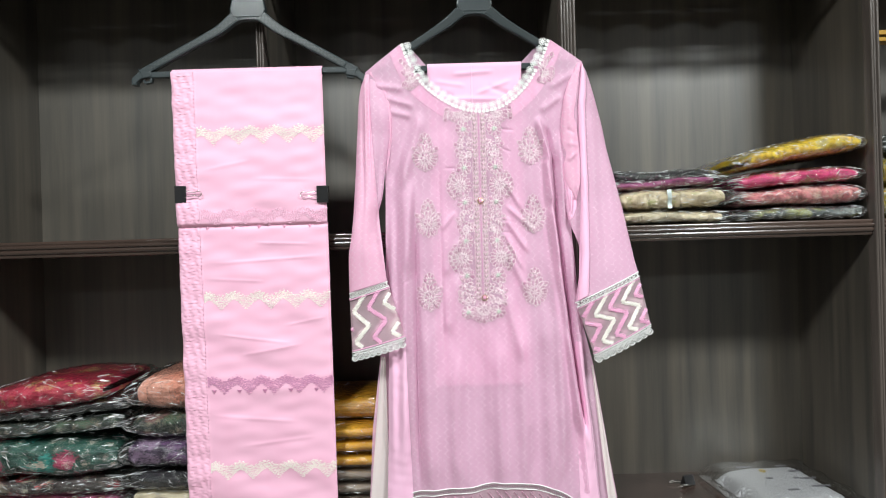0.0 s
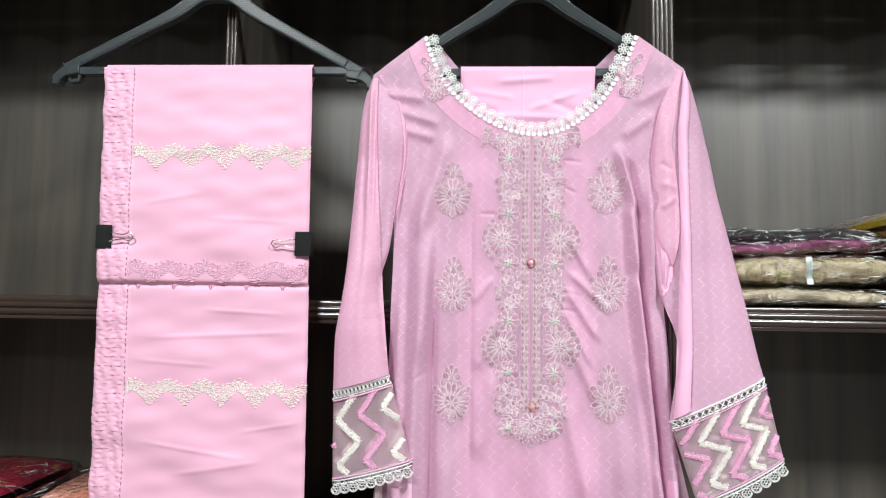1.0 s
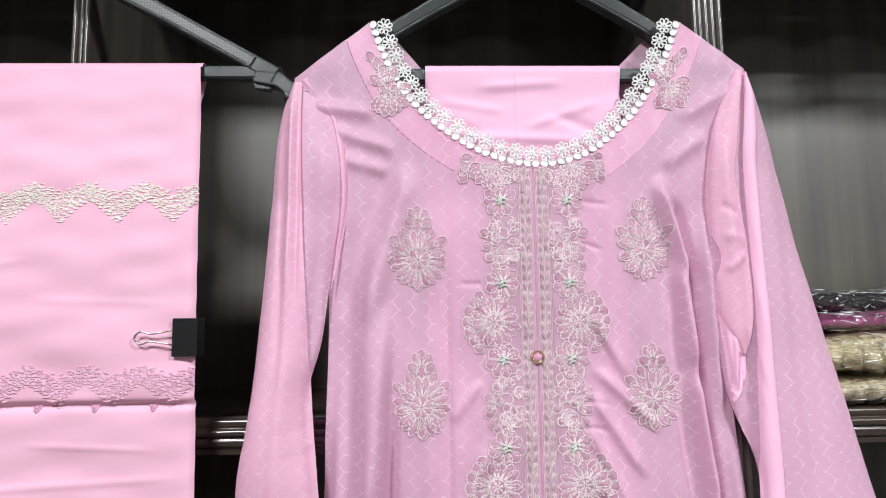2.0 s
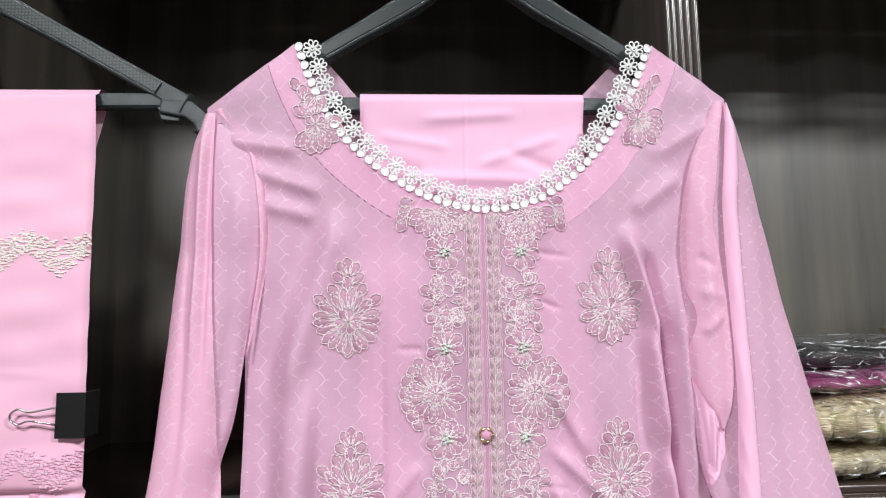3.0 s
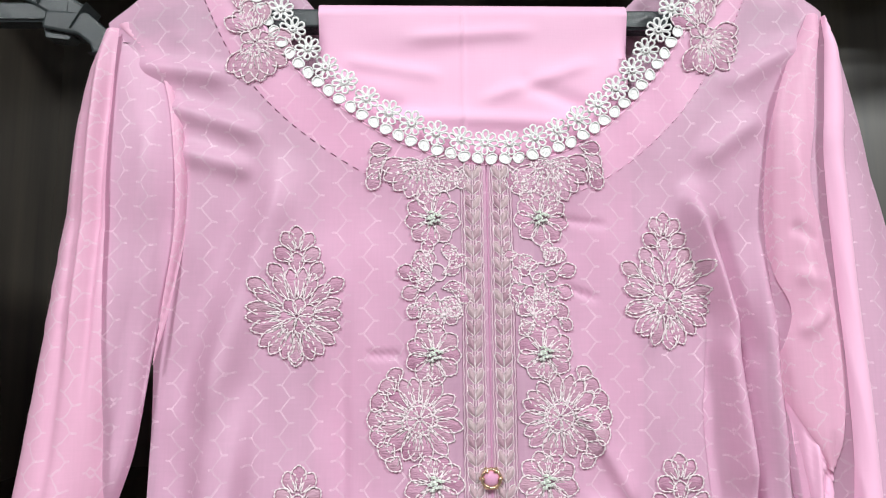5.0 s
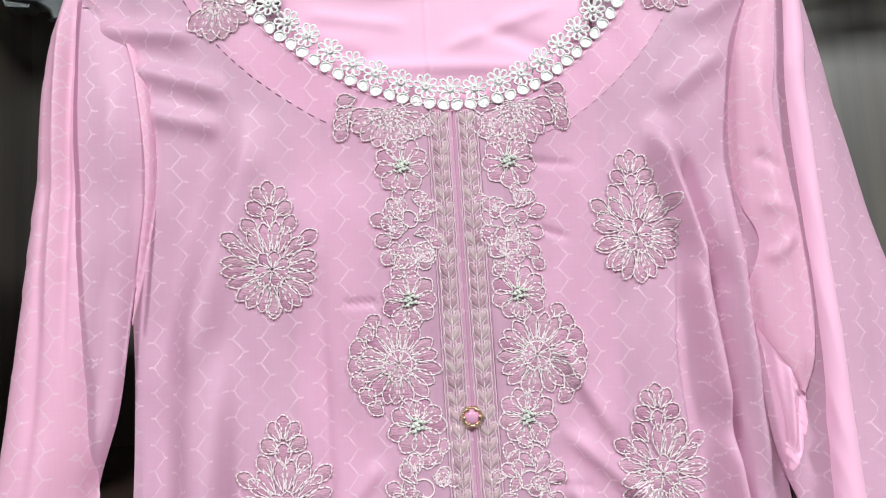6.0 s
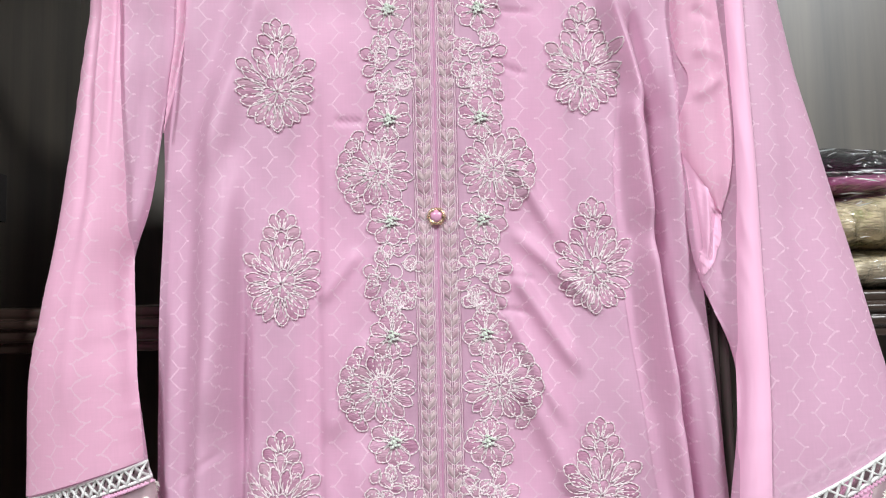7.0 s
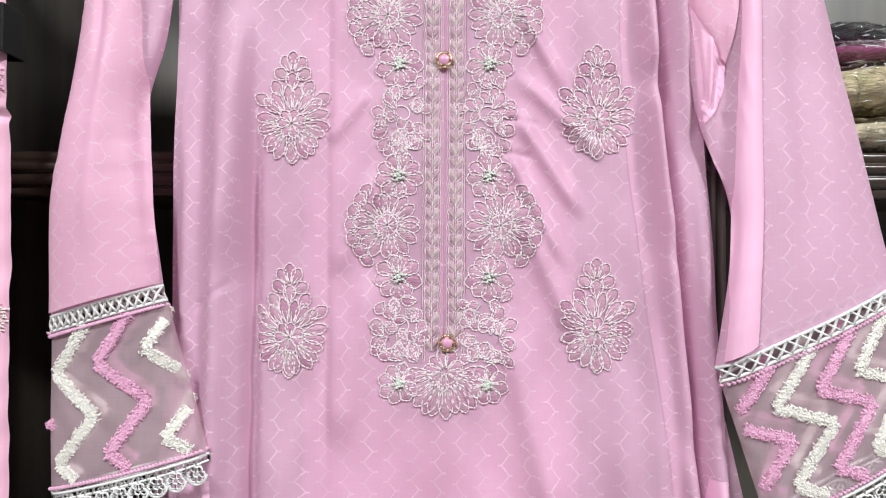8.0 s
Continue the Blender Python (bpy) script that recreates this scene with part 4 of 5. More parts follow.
    for back in (False, True):
        for (wa, wb) in ((0.0, 0.0), (0.085, 0.085)):
            b.tube([at(u, wa, back) + np.array([0, -0.0008, 0]) for u in np.linspace(0, 1, 24)], 0.0011, 4)
        for k in range(m):
            for u0, u1 in ((k / m, (k + 1) / m), ((k + 1) / m, k / m)):
                b.tube([at(u0, 0.0, back) + np.array([0, -0.001, 0]), at((u0 + u1) / 2, 0.0425, back) + np.array([0, -0.0014, 0]), at(u1, 0.085, back) + np.array([0, -0.001, 0])], 0.00085, 4)
    part("crochet_band", b, M_WHITELACE, sl, "white crochet lattice band")
    for w in (0.115, 0.985):
        b = Bag()
        for k in range(46):
            p = at(k / 46, w)
            b.tube([p + np.array([-0.0009, -0.0006, 0.0006]), p + np.array([0, -0.0016, 0]), p + np.array([0.0010, -0.0006, 0.0004])], 0.0010, 4)
        part("picot_edge", b, M_PINKTHREAD, sl, "pink picot stitches")
    # lace edge: scallops of open rings
    dvec = np.array([lace_bottom[0], 0, lace_bottom[1]])
    for back in (False, True):
        b = Bag()
        b.tube([at(u, 1.0, back) + dvec * 0.08 for u in np.linspace(0, 1, 24)], 0.0011, 4)
        b.tube([at(u, 1.0, back) + dvec * 0.30 for u in np.linspace(0, 1, 24)], 0.0008, 4)
        m = 9
        for k in range(m):
            c = at((k + 0.5) / m, 1.0, back) + dvec * 0.60
            for q in range(6):
                a = q * math.pi / 3
                o = c + np.array([0.0032 * math.cos(a), -0.0005, 0.0032 * math.sin(a)])
                b.tube([o + np.array([0.0018 * math.cos(t), 0, 0.0018 * math.sin(t)]) for t in np.linspace(0, 2 * math.pi, 8)[:-1]], 0.00062, 4, True)
            b.tube([c + np.array([0.0056 * math.cos(t), 0, 0.0060 * math.sin(t)]) for t in np.linspace(math.pi, 2 * math.pi, 10)], 0.0009, 4)
        for k in range(m * 2 + 1):
            b.tube([at(k / (2 * m), 1.0, back) + dvec * 0.08, at(k / (2 * m), 1.0, back) + dvec * 0.34], 0.0008, 4)
        part("lace_edge", b, M_WHITELACE, sl, "white scalloped lace edge")
    return sl, front


def sleeve_layer(sleeve_pair, left, right, lift, name, label, folds=(), mat=None):
    """A turned or doubled layer of the sleeve between two edge lines (x, z), lying on its front."""
    sl, front = sleeve_pair
    A, B = spline(left, 110), spline(right, 110)
    u = np.linspace(0, 1, 26)[None, :, None]
    P = A[:, None, :] * (1 - u) + B[:, None, :] * u
    x, z = P[:, :, 0], P[:, :, 1]
    uu = u[:, :, 0] + 0 * x
    y = front(x, z) - 0.0012 - lift * np.sin(math.pi * np.clip(0.06 + 0.88 * uu, 0, 1)) ** 0.5 - ridges(x, z, folds) + ripple(x, z, 9, 0.0004, 120, 60)
    b = Bag()
    b.grid(np.stack([x, y, z], -1))
    return part(name, b, mat or M_FACING, sl, label)


def left_depth(x, z, u):
    outer = np.interp(z, [1.22, 1.44, 1.52, 1.60, 1.66, 1.71], [1.070, 1.0715, 1.083, 1.093, 1.090, 1.084])
    inner = np.interp(z, [1.22, 1.40, 1.46, 1.60, 1.71], [1.070, 1.072, 1.080, 1.085, 1.084])
    return inner * (1 - u) + outer * u


def right_depth(x, z, u):
    outer = np.interp(z, [1.21, 1.35, 1.48, 1.63, 1.70], [1.084, 1.090, 1.102, 1.102, 1.086])
    inner = np.interp(z, [1.21, 1.35, 1.45, 1.60, 1.71], [1.074, 1.076, 1.082, 1.086, 1.084])
    return inner * (1 - u) + outer * u


left_sleeve = sleeve([(-0.112, 1.7045, -0.1275, 1.7045), (-0.0885, 1.668, -0.1375, 1.667), (-0.082, 1.62, -0.1432, 1.60), (-0.0945, 1.545, -0.1475, 1.52), (-0.101, 1.495, -0.1500, 1.475), (-0.111, 1.453, -0.1535, 1.437), (-0.1055, 1.405, -0.1602, 1.391), (-0.0965, 1.3475, -0.1612, 1.3285)],
       (-0.0685, 1.2525, -0.1592, 1.229), (0.001, -0.017),
       [(-0.098, 1.66, -0.105, 1.55, 0.005, 0.003), (-0.100, 1.62, -0.110, 1.47, 0.004, -0.005), (-0.088, 1.63, -0.100, 1.50, 0.004, -0.003)], left_depth, False)
sleeve_layer(left_sleeve, [(-0.1270, 1.7035), (-0.1368, 1.667), (-0.1425, 1.60), (-0.1468, 1.52), (-0.1530, 1.437), (-0.1596, 1.391), (-0.1606, 1.331)],
             [(-0.119, 1.704), (-0.1185, 1.665), (-0.1162, 1.60), (-0.1125, 1.54), (-0.1076, 1.4557), (-0.1015, 1.395), (-0.0970, 1.349)], 0.0035, "sleeve_fold", "doubled pink outer fold of the sleeve",
             [(-0.121, 1.71, -0.1195, 1.50, 0.0020, -0.003), (-0.126, 1.71, -0.1265, 1.52, 0.0022, 0.003), (-0.131, 1.68, -0.132, 1.45, 0.003, -0.0025), (-0.125, 1.50, -0.132, 1.36, 0.006, 0.003)], M_SLEEVE)
sleeve_layer(left_sleeve, [(-0.120, 1.7065), (-0.0990, 1.684), (-0.0895, 1.655), (-0.0855, 1.61), (-0.0905, 1.565), (-0.0945, 1.535)],
             [(-0.114, 1.7085), (-0.0925, 1.684), (-0.0835, 1.655), (-0.0808, 1.61), (-0.0875, 1.563), (-0.0940, 1.5345)], 0.0012, "armhole_seam", "pink turned seam at the armhole", (), M_SLEEVE)
right_sleeve = sleeve([(0.236, 1.715, 0.2488, 1.7145), (0.2215, 1.676, 0.2575, 1.695), (0.2105, 1.628, 0.2795, 1.626), (0.2085, 1.575, 0.2925, 1.56), (0.2105, 1.52, 0.3010, 1.525), (0.2150, 1.452, 0.3145, 1.465), (0.2330, 1.400, 0.3265, 1.40), (0.2335, 1.365, 0.331, 1.375), (0.2235, 1.302, 0.3365, 1.3515)],
       (0.2525, 1.2135, 0.3545, 1.262), (0.003, -0.0165),
       [(0.240, 1.66, 0.230, 1.40, 0.005, -0.003), (0.232, 1.50, 0.226, 1.40, 0.005, -0.005), (0.262, 1.66, 0.266, 1.36, 0.006, 0.003), (0.285, 1.58, 0.302, 1.38, 0.010, 0.002), (0.268, 1.52, 0.285, 1.36, 0.010, -0.003)], right_depth, True)
sleeve_layer(right_sleeve, [(0.2400, 1.7145), (0.2255, 1.686), (0.2150, 1.655), (0.2085, 1.610), (0.2095, 1.577), (0.2150, 1.556), (0.2085, 1.522), (0.2280, 1.482)],
             [(0.2470, 1.7135), (0.2405, 1.690), (0.2345, 1.650), (0.2305, 1.623), (0.2350, 1.601), (0.2390, 1.555), (0.2385, 1.515), (0.2320, 1.479)], 0.0030, "armhole_fold", "opaque pink fold at the armhole",
             [(0.216, 1.60, 0.232, 1.59, 0.003, -0.0015), (0.216, 1.545, 0.236, 1.56, 0.003, 0.002), (0.222, 1.66, 0.226, 1.53, 0.005, 0.002), (0.215, 1.575, 0.24, 1.57, 0.004, 0.0015)], M_SLEEVE)
sleeve_layer(right_sleeve, [(0.2470, 1.7125), (0.2445, 1.695), (0.2405, 1.660), (0.2385, 1.634), (0.2395, 1.56), (0.2388, 1.497), (0.2355, 1.44), (0.2327, 1.385), (0.2290, 1.335), (0.2260, 1.306)],
             [(0.2490, 1.7125), (0.2530, 1.695), (0.2525, 1.660), (0.2500, 1.634), (0.2505, 1.549), (0.2505, 1.497), (0.2495, 1.44), (0.2485, 1.386), (0.2455, 1.345), (0.2440, 1.316)], 0.0055, "sleeve_fold", "narrow raised fold down the sleeve")

sleeve_layer(right_sleeve, [(0.2095, 1.522), (0.2130, 1.497), (0.2150, 1.469), (0.2165, 1.446)], [(0.2200, 1.512), (0.2320, 1.479), (0.2280, 1.456), (0.2185, 1.443)], 0.0006, "underarm_fold", "crumpled pink cloth under the arm",
             [(0.213, 1.51, 0.219, 1.45, 0.0016, -0.002), (0.222, 1.50, 0.221, 1.45, 0.0016, 0.002), (0.228, 1.485, 0.222, 1.447, 0.0018, -0.0025)])

# hem: crochet band and net border
b = Bag()
hx = np.linspace(-0.10, 0.255, 90)
hz = hem_z(hx)
for off in (0.002, -0.007):
    b.tube([(x, y1(x, z) - 0.001, z + off) for x, z in zip(hx, hz)], 0.0009, 4)
for k in range(84):
    xa, xb = -0.10 + 0.355 * k / 84, -0.10 + 0.355 * (k + 1) / 84
    for p, q in ((xa, xb), (xb, xa)):
        b.tube([(p, y1(p, 0.985) - 0.001, float(hem_z(p)) + 0.002), (q, y1(q, 0.985) - 0.001, float(hem_z(q)) - 0.007)], 0.0006, 4)
hem_band = part("hem_band", b, M_WHITELACE, kurta, "white crochet lattice band")
s, u = np.meshgrid(np.linspace(0, 1, 12), np.linspace(0, 1, 90), indexing="ij")
x = -0.10 + 0.355 * u
z = hem_z(x) - 0.007 - 0.06 * s
b = Bag()
b.grid(np.stack([x, y_front(x, z), z], -1))
part("hem_net", b, M_NET, kurta, "sheer net hem border")
b = Bag()
for k in range(24):
    x0 = -0.095 + 0.0146 * k
    pts = [(x0 + 0.010 * (i % 2), 0.0, float(hem_z(x0)) - 0.012 - 0.011 * i) for i in range(5)]
    b.tube([(px, y1(px, pz) - 0.001, pz) for px, _, pz in pts], 0.0011, 5)
part("hem_zigzag", b, M_ROSETHREAD, kurta)


# ---- hangers and the folded cloth ----
def hanger(cx, top, ends, bar_z, y, label, tilt):
    """A moulded plastic clothes hanger: crown, two arms, cross bar, end hooks and a swivel hook."""
    hg = thing("clothes_hanger", label, "hanger", "clothes hangers")
    y0, y1_ = y - 0.006, y + 0.006
    for sd, (ex, ez) in zip((-1, 1), ends):
        b = Bag()
        span = abs(ex - cx)
        arm = spline([(cx, top - 0.010), (cx + sd * 0.022, top - 0.0155), (cx + sd * 0.05, top - 0.037), (cx + sd * (0.05 + (span - 0.062) * 0.35), top - 0.037 - (top - 0.043 - ez) * 0.35), (cx + sd * (0.05 + (span - 0.062) * 0.7), top - 0.037 - (top - 0.043 - ez) * 0.7), (cx + sd * (span - 0.012), ez + 0.006)], 22)
        bar(b, arm, [0.0115 - 0.0050 * min(1, i / 12) for i in range(22)], y0, y1_)
        part("arm", b, M_BLACKPLASTIC, hg, smooth=False, bevel=0.0015)
        b = Bag()
        rib = [(p[0], p[1]) for p in arm[4:20]]
        bar(b, rib, [0.0072 - 0.0031 * min(1, i / 9) for i in range(16)], y0 - 0.0006, y0 + 0.001)
        part("rib", b, M_DOTTED, hg, "raised dotted rib", smooth=False, bevel=0.0008)
        b = Bag()
        bar(b, [(ex - sd * 0.030, ez + 0.0045), (ex - sd * 0.010, ez + 0.002), (ex - sd * 0.001, ez - 0.006), (ex, ez - 0.014)], [0.005, 0.0065, 0.006, 0.004], y0 - 0.0005, y1_ + 0.0005)
        part("end_hook", b, M_BLACKPLASTIC, hg, smooth=False, bevel=0.0015)
        b = Bag()
        bar(b, [(ex - sd * 0.030, bar_z - 0.004), (ex - sd * 0.028, bar_z - 0.012), (ex - sd * 0.018, bar_z - 0.013), (ex - sd * 0.0165, bar_z - 0.009)], 0.0019, y - 0.004, y + 0.004)
        part("skirt_notch", b, M_BLACKPLASTIC, hg, smooth=False)
    b = Bag()
    bar(b, [(ends[0][0] + 0.018, bar_z), (ends[1][0] - 0.018, bar_z)], 0.0052, y - 0.005, y + 0.005)
    part("cross_bar", b, M_BLACKPLASTIC, hg, smooth=False, bevel=0.0012)
    b = Bag()
    bar(b, [(cx, top - 0.018), (cx, top - 0.004), (cx, top + 0.022), (cx, top + 0.034)], [0.026, 0.031, 0.026, 0.012], y0 - 0.0008, y1_ + 0.0008)
    part("crown", b, M_BLACKPLASTIC, hg, smooth=False, bevel=0.002)
    b = Bag()
    up = [(cx, y, top + 0.015), (cx, y, 1.90)] + [(cx + 0.016 - 0.016 * math.cos(t), y, 1.922 + 0.016 * math.sin(t) * 1.1) for t in np.linspace(0.1, 3.6, 12)]
    b.tube(up, 0.0022, 8)
    part("hook", b, M_STEEL, hg, "steel swivel hook")
    return hg


hanger(-0.3255, 1.826, ((-0.5245, 1.7115), (-0.1285, 1.7055)), 1.7145, 1.0900, "black plastic hanger carrying folded pink trousers", 0)
hanger(0.0655, 1.826, ((-0.112, 1.7105), (0.238, 1.7125)), 1.7125, 1.0915, "black plastic hanger inside the pink kurta", 0)


def hung_cloth(name, left, right, zt, zb, y, depth, mat, label, category, pleats=None, seed=1, back=0.0):
    """A cloth folded over a bar: front fall, round the bar, back fall. left, right: x at top and bottom."""
    ob = thing(name, label, category)
    cols, rows = 150, 420
    u = np.linspace(0, 1, cols)[None, :]
    s = np.linspace(0, 1, rows)[:, None]
    z = zt - s * (zt - zb)
    x = (left[0] + (left[1] - left[0]) * s) * (1 - u) + (right[0] + (right[1] - right[0]) * s) * u
    z = z + 0 * x
    yy = y - depth * (1 - np.exp(-s * 30)) + 0 * x
    edge = np.minimum(u, 1 - u) * (right[0] - left[0])
    yy = yy + 0.004 * np.exp(-edge / 0.0025) * np.clip(s * 30, 0, 1)
    yy += (ripple(x, z, seed, 0.0013, 40, 100) + ripple(x, z, seed + 1, 0.0005, 90, 260)) * (1 - np.exp(-s * 40)) + back * np.clip(s * 6, 0, 1)
    if pleats is not None:
        yy = yy - pleats(x, z, u)
    # over the bar and down behind, in one sheet with the front
    behind = [np.stack([x[0] + 0.010 - 0.026 * u[0], y + 0.015 + 0 * x[0], zz + 0 * x[0]], -1) for zz in np.linspace(zb + 0.01, zt, 12)[:-1]]
    over = [np.stack([x[0], y + 0.0075 - 0.0075 * np.cos(t) + 0 * x[0], zt + 0.0075 * math.sin(t) + 0 * x[0]], -1) for t in np.linspace(math.pi, 0, 10)[:-1]]
    b = Bag()
    b.grid(np.concatenate([np.array(behind + over), np.stack([x, yy, z], -1)]))
    part("fold", b, mat, ob)
    return ob, (x, yy, z)


def trouser_detail(x, z, u):
    left = -0.4590 + (1.717 - z) * 0.0145
    strip = 1 / (1 + np.exp(-((left + 0.0385) - x) / 0.0012))
    zz = z + 0.0016 * np.sin(x * 210) + 0.001 * np.sin(x * 75 + z * 30)
    row = np.floor(zz / 0.0108)
    gap = 0.5 + 0.5 * np.sin(x * 390 + 2.9 * np.sin(row * 2.3) * 3)
    tuck = 0.0009 * np.abs(np.sin(zz * math.pi / 0.0108)) ** 0.5 - 0.0022 * np.exp(-((((zz / 0.0108) % 1.0) - 0.5) / 0.13) ** 2) * gap ** 1.5 + 0.0004 * np.sin(x * 480 + row)
    out = strip * (tuck + 0.0008)
    # ledge where the upper layer ends
    out = out + 0.004 / (1 + np.exp(-(z - 1.4510) / 0.0009)) - 0.0025 * np.exp(-((z - 1.4495) / 0.003) ** 2)
    out = out + 0.6 * ridges(x, z, [(-0.40, 1.385, -0.20, 1.395, 0.0025, 0.0018), (-0.33, 1.42, -0.22, 1.415, 0.002, 0.0016), (-0.41, 1.36, -0.30, 1.352, 0.002, 0.0012), (-0.40, 1.265, -0.26, 1.245, 0.002, 0.0016), (-0.28, 1.275, -0.20, 1.29, 0.002, 0.0014),
                              (-0.36, 1.225, -0.24, 1.245, 0.0025, 0.0014), (-0.41, 1.125, -0.25, 1.11, 0.003, 0.0014), (-0.41, 1.545, -0.32, 1.562, 0.003, 0.0012), (-0.33, 1.53, -0.21, 1.525, 0.003, 0.0010), (-0.36, 1.07, -0.22, 1.085, 0.003, 0.0014)])
    out = out + 0.0022 * np.exp(-((x + 0.305) / 0.03) ** 2) * np.sin((1.7 - z) * 16)
    return out


trousers, (TX, TY, TZ) = hung_cloth("folded_trousers", (-0.4590, -0.4490), (-0.1997, -0.1926), 1.7155, 0.93, 1.0825, 0.0010, M_TROUSER, "pale pink cotton trousers folded over a black hanger", "trousers", trouser_detail, 11)


def y_trouser(x, z):
    i = int(round((1.7155 - z) / (1.7155 - 0.93) * 419))
    i = min(419, max(0, i))
    return float(np.interp(x, TX[i], TY[i]))


# zigzag stitched bands
for zc, mat, lab in ((1.6040, M_CREAMTHREAD, "cream zigzag stitched band"), (1.4630, M_ROSETHREAD, "rose zigzag stitched band"), (1.3210, M_CREAMTHREAD, "cream zigzag stitched band"), (1.1755, M_MAUVETHREAD, "mauve zigzag stitched band"), (1.0290, M_CREAMTHREAD, "cream zigzag stitched band")):
    b = Bag()
    x0 = -0.4590 + (1.717 - zc) * 0.0145 + 0.0405
    x1 = -0.1997 + (1.717 - zc) * 0.009 - 0.0015
    for row in range(19):
        x = x0
        while x < x1:
            ph = ((x - x0) / 0.0427 + 0.35) % 1.0
            tri = abs(ph * 2 - 1)
            low = zc + 0.002 - 0.0185 * tri ** 1.3
            high = zc + 0.0165 - 0.0085 * tri + 0.002 * math.sin(x * 900)
            f = (row + 0.5) / 19
            z = low + (high - low) * f + random.uniform(-0.0004, 0.0004)
            l = random.uniform(0.0022, 0.0034)
            if random.random() < 0.94:
                y = y_trouser(x, z)
                b.tube([(x, y - 0.0002, z), (x + l / 2, y - 0.0006, z + 0.0003), (x + l, y - 0.0002, z)], 0.00055, 4, False, 0, 0.6)
            x += l + 0.0003
    if mat in (M_MAUVETHREAD, M_ROSETHREAD):
        for k in range(5):
            cx, cz = x0 + 0.011 + 0.044 * k, zc - (0.0165 if mat == M_ROSETHREAD else 0.0105)
            for j in range(7):
                z = cz - 0.0008 * j + 0.003
                w = 0.004 - 0.0005 * j
                y = y_trouser(cx, z)
                b.tube([(cx - w, y - 0.0005, z), (cx, y - 0.0013, z), (cx + w, y - 0.0005, z)], 0.0006, 3)
    part("zigzag_band", b, mat, trousers, lab, smooth=False)
b = Bag()
zz = np.linspace(1.715, 0.94, 240)
for i in range(0, 238, 2):
    q = [(-0.4590 + (1.717 - z) * 0.0145 + 0.0388, z) for z in zz[i:i + 2]]
    b.tube([(x, y_trouser(x, z) - 0.0003, z) for x, z in q], 0.0005, 3)
part("side_stitching", b, M_ROSETHREAD, trousers)


M_TUCK = thread_material("tuck_thread", [(0.60, 0.30, 0.43), (0.74, 0.42, 0.55)], 0.6)
b = Bag()
z = 1.708
while z > 0.94:
    left = -0.4590 + (1.717 - z) * 0.0145
    x = left + random.uniform(0.004, 0.008)
    while x < left + 0.034:
        l = random.uniform(0.003, 0.0065)
        if random.random() < 0.8:
            dz = random.uniform(-0.0006, 0.0006)
            b.tube([(x, y_trouser(x, z) - 0.0003, z), (x + l / 2, y_trouser(x + l / 2, z) - 0.0006, z + dz), (x + l, y_trouser(x + l, z) - 0.0003, z + dz)], [0.0002, 0.00055, 0.0002], 4, False, 0, 0.5)
        x += l + random.uniform(0.001, 0.0035)
    z -= 0.0108
part("tuck_stitching", b, M_TUCK, trousers, "short stitches of the pin tucks")


def inner_detail(x, z, u):
    return 0.0010 * np.exp(-((x - 0.0565) / 0.0008) ** 2) + ridges(x, z, [(-0.01, 1.69, 0.05, 1.68, 0.004, 0.0015), (0.06, 1.665, 0.13, 1.69, 0.004, 0.0018), (0.0, 1.66, 0.12, 1.655, 0.004, 0.0018), (0.02, 1.70, 0.10, 1.705, 0.004, 0.0018), (0.08, 1.68, 0.13, 1.66, 0.005, -0.002), (-0.01, 1.675, 0.03, 1.66, 0.005, -0.002)])


inner, _ = hung_cloth("folded_cloth", (-0.0185, -0.020), (0.1435, 0.150), 1.7137, 1.163, 1.0840, 0.0004, M_LINING, "plain pink cloth folded inside the kurta", "cloth", inner_detail, 31, 0.006)


# ---- binder clips ----
def binder_clip(x, z, sd, group="binder clips"):
    cl = thing("binder_clip", "small black binder clip gripping the trousers", "binder clip", group)
    y = y_trouser(x + sd * 0.02, z)
    b = Bag()
    h = 0.0145
    prof = [(x, y - 0.0045), (x + sd * 0.002, y + 0.018), (x + sd * 0.019, y + 0.0160), (x + sd * 0.019, y + 0.0152), (x + sd * 0.003, y + 0.0165), (x + sd * 0.002, y - 0.0032), (x + sd * 0.019, y - 0.0024), (x + sd * 0.0195, y - 0.0034)]
    n = len(prof)
    base = 0
    b.v = [(px, py, zz) for zz in (z - h, z + h) for px, py in prof]
    for i in range(n):
        j = (i + 1) % n
        b.f.append((i, j, n + j, n + i))
        b.m.append(0)
    b.f += [(0, 5, 4, 1), (n, n + 1, n + 4, n + 5), (1, 4, 3, 2), (n + 1, n + 2, n + 3, n + 4), (0, 7, 6, 5), (n, n + 5, n + 6, n + 7)]
    b.m += [0] * 6
    part("clamp", b, M_BLACKMETAL, cl, "black enamelled clamp", smooth=False, bevel=0.0006)
    for face, yy in ((1, y - 0.0046), (-1, y + 0.0185)):
        b = Bag()
        pts = [(x + sd * 0.018, z - 0.0055), (x + sd * 0.034, z - 0.0028), (x + sd * 0.041, z - 0.0048), (x + sd * 0.0455, z - 0.0025), (x + sd * 0.0465, z), (x + sd * 0.0455, z + 0.0025), (x + sd * 0.041, z + 0.0048), (x + sd * 0.034, z + 0.0028), (x + sd * 0.018, z + 0.0055)]
        b.tube([(px, yy - face * 0.0008, pz) for px, pz in spline(pts, 40)], 0.00075, 6)
        part("wire_handle", b, M_STEEL, cl, "bent steel wire handle")
    return cl


binder_clip(-0.4560, 1.5057, 1)
binder_clip(-0.1937, 1.4996, -1)


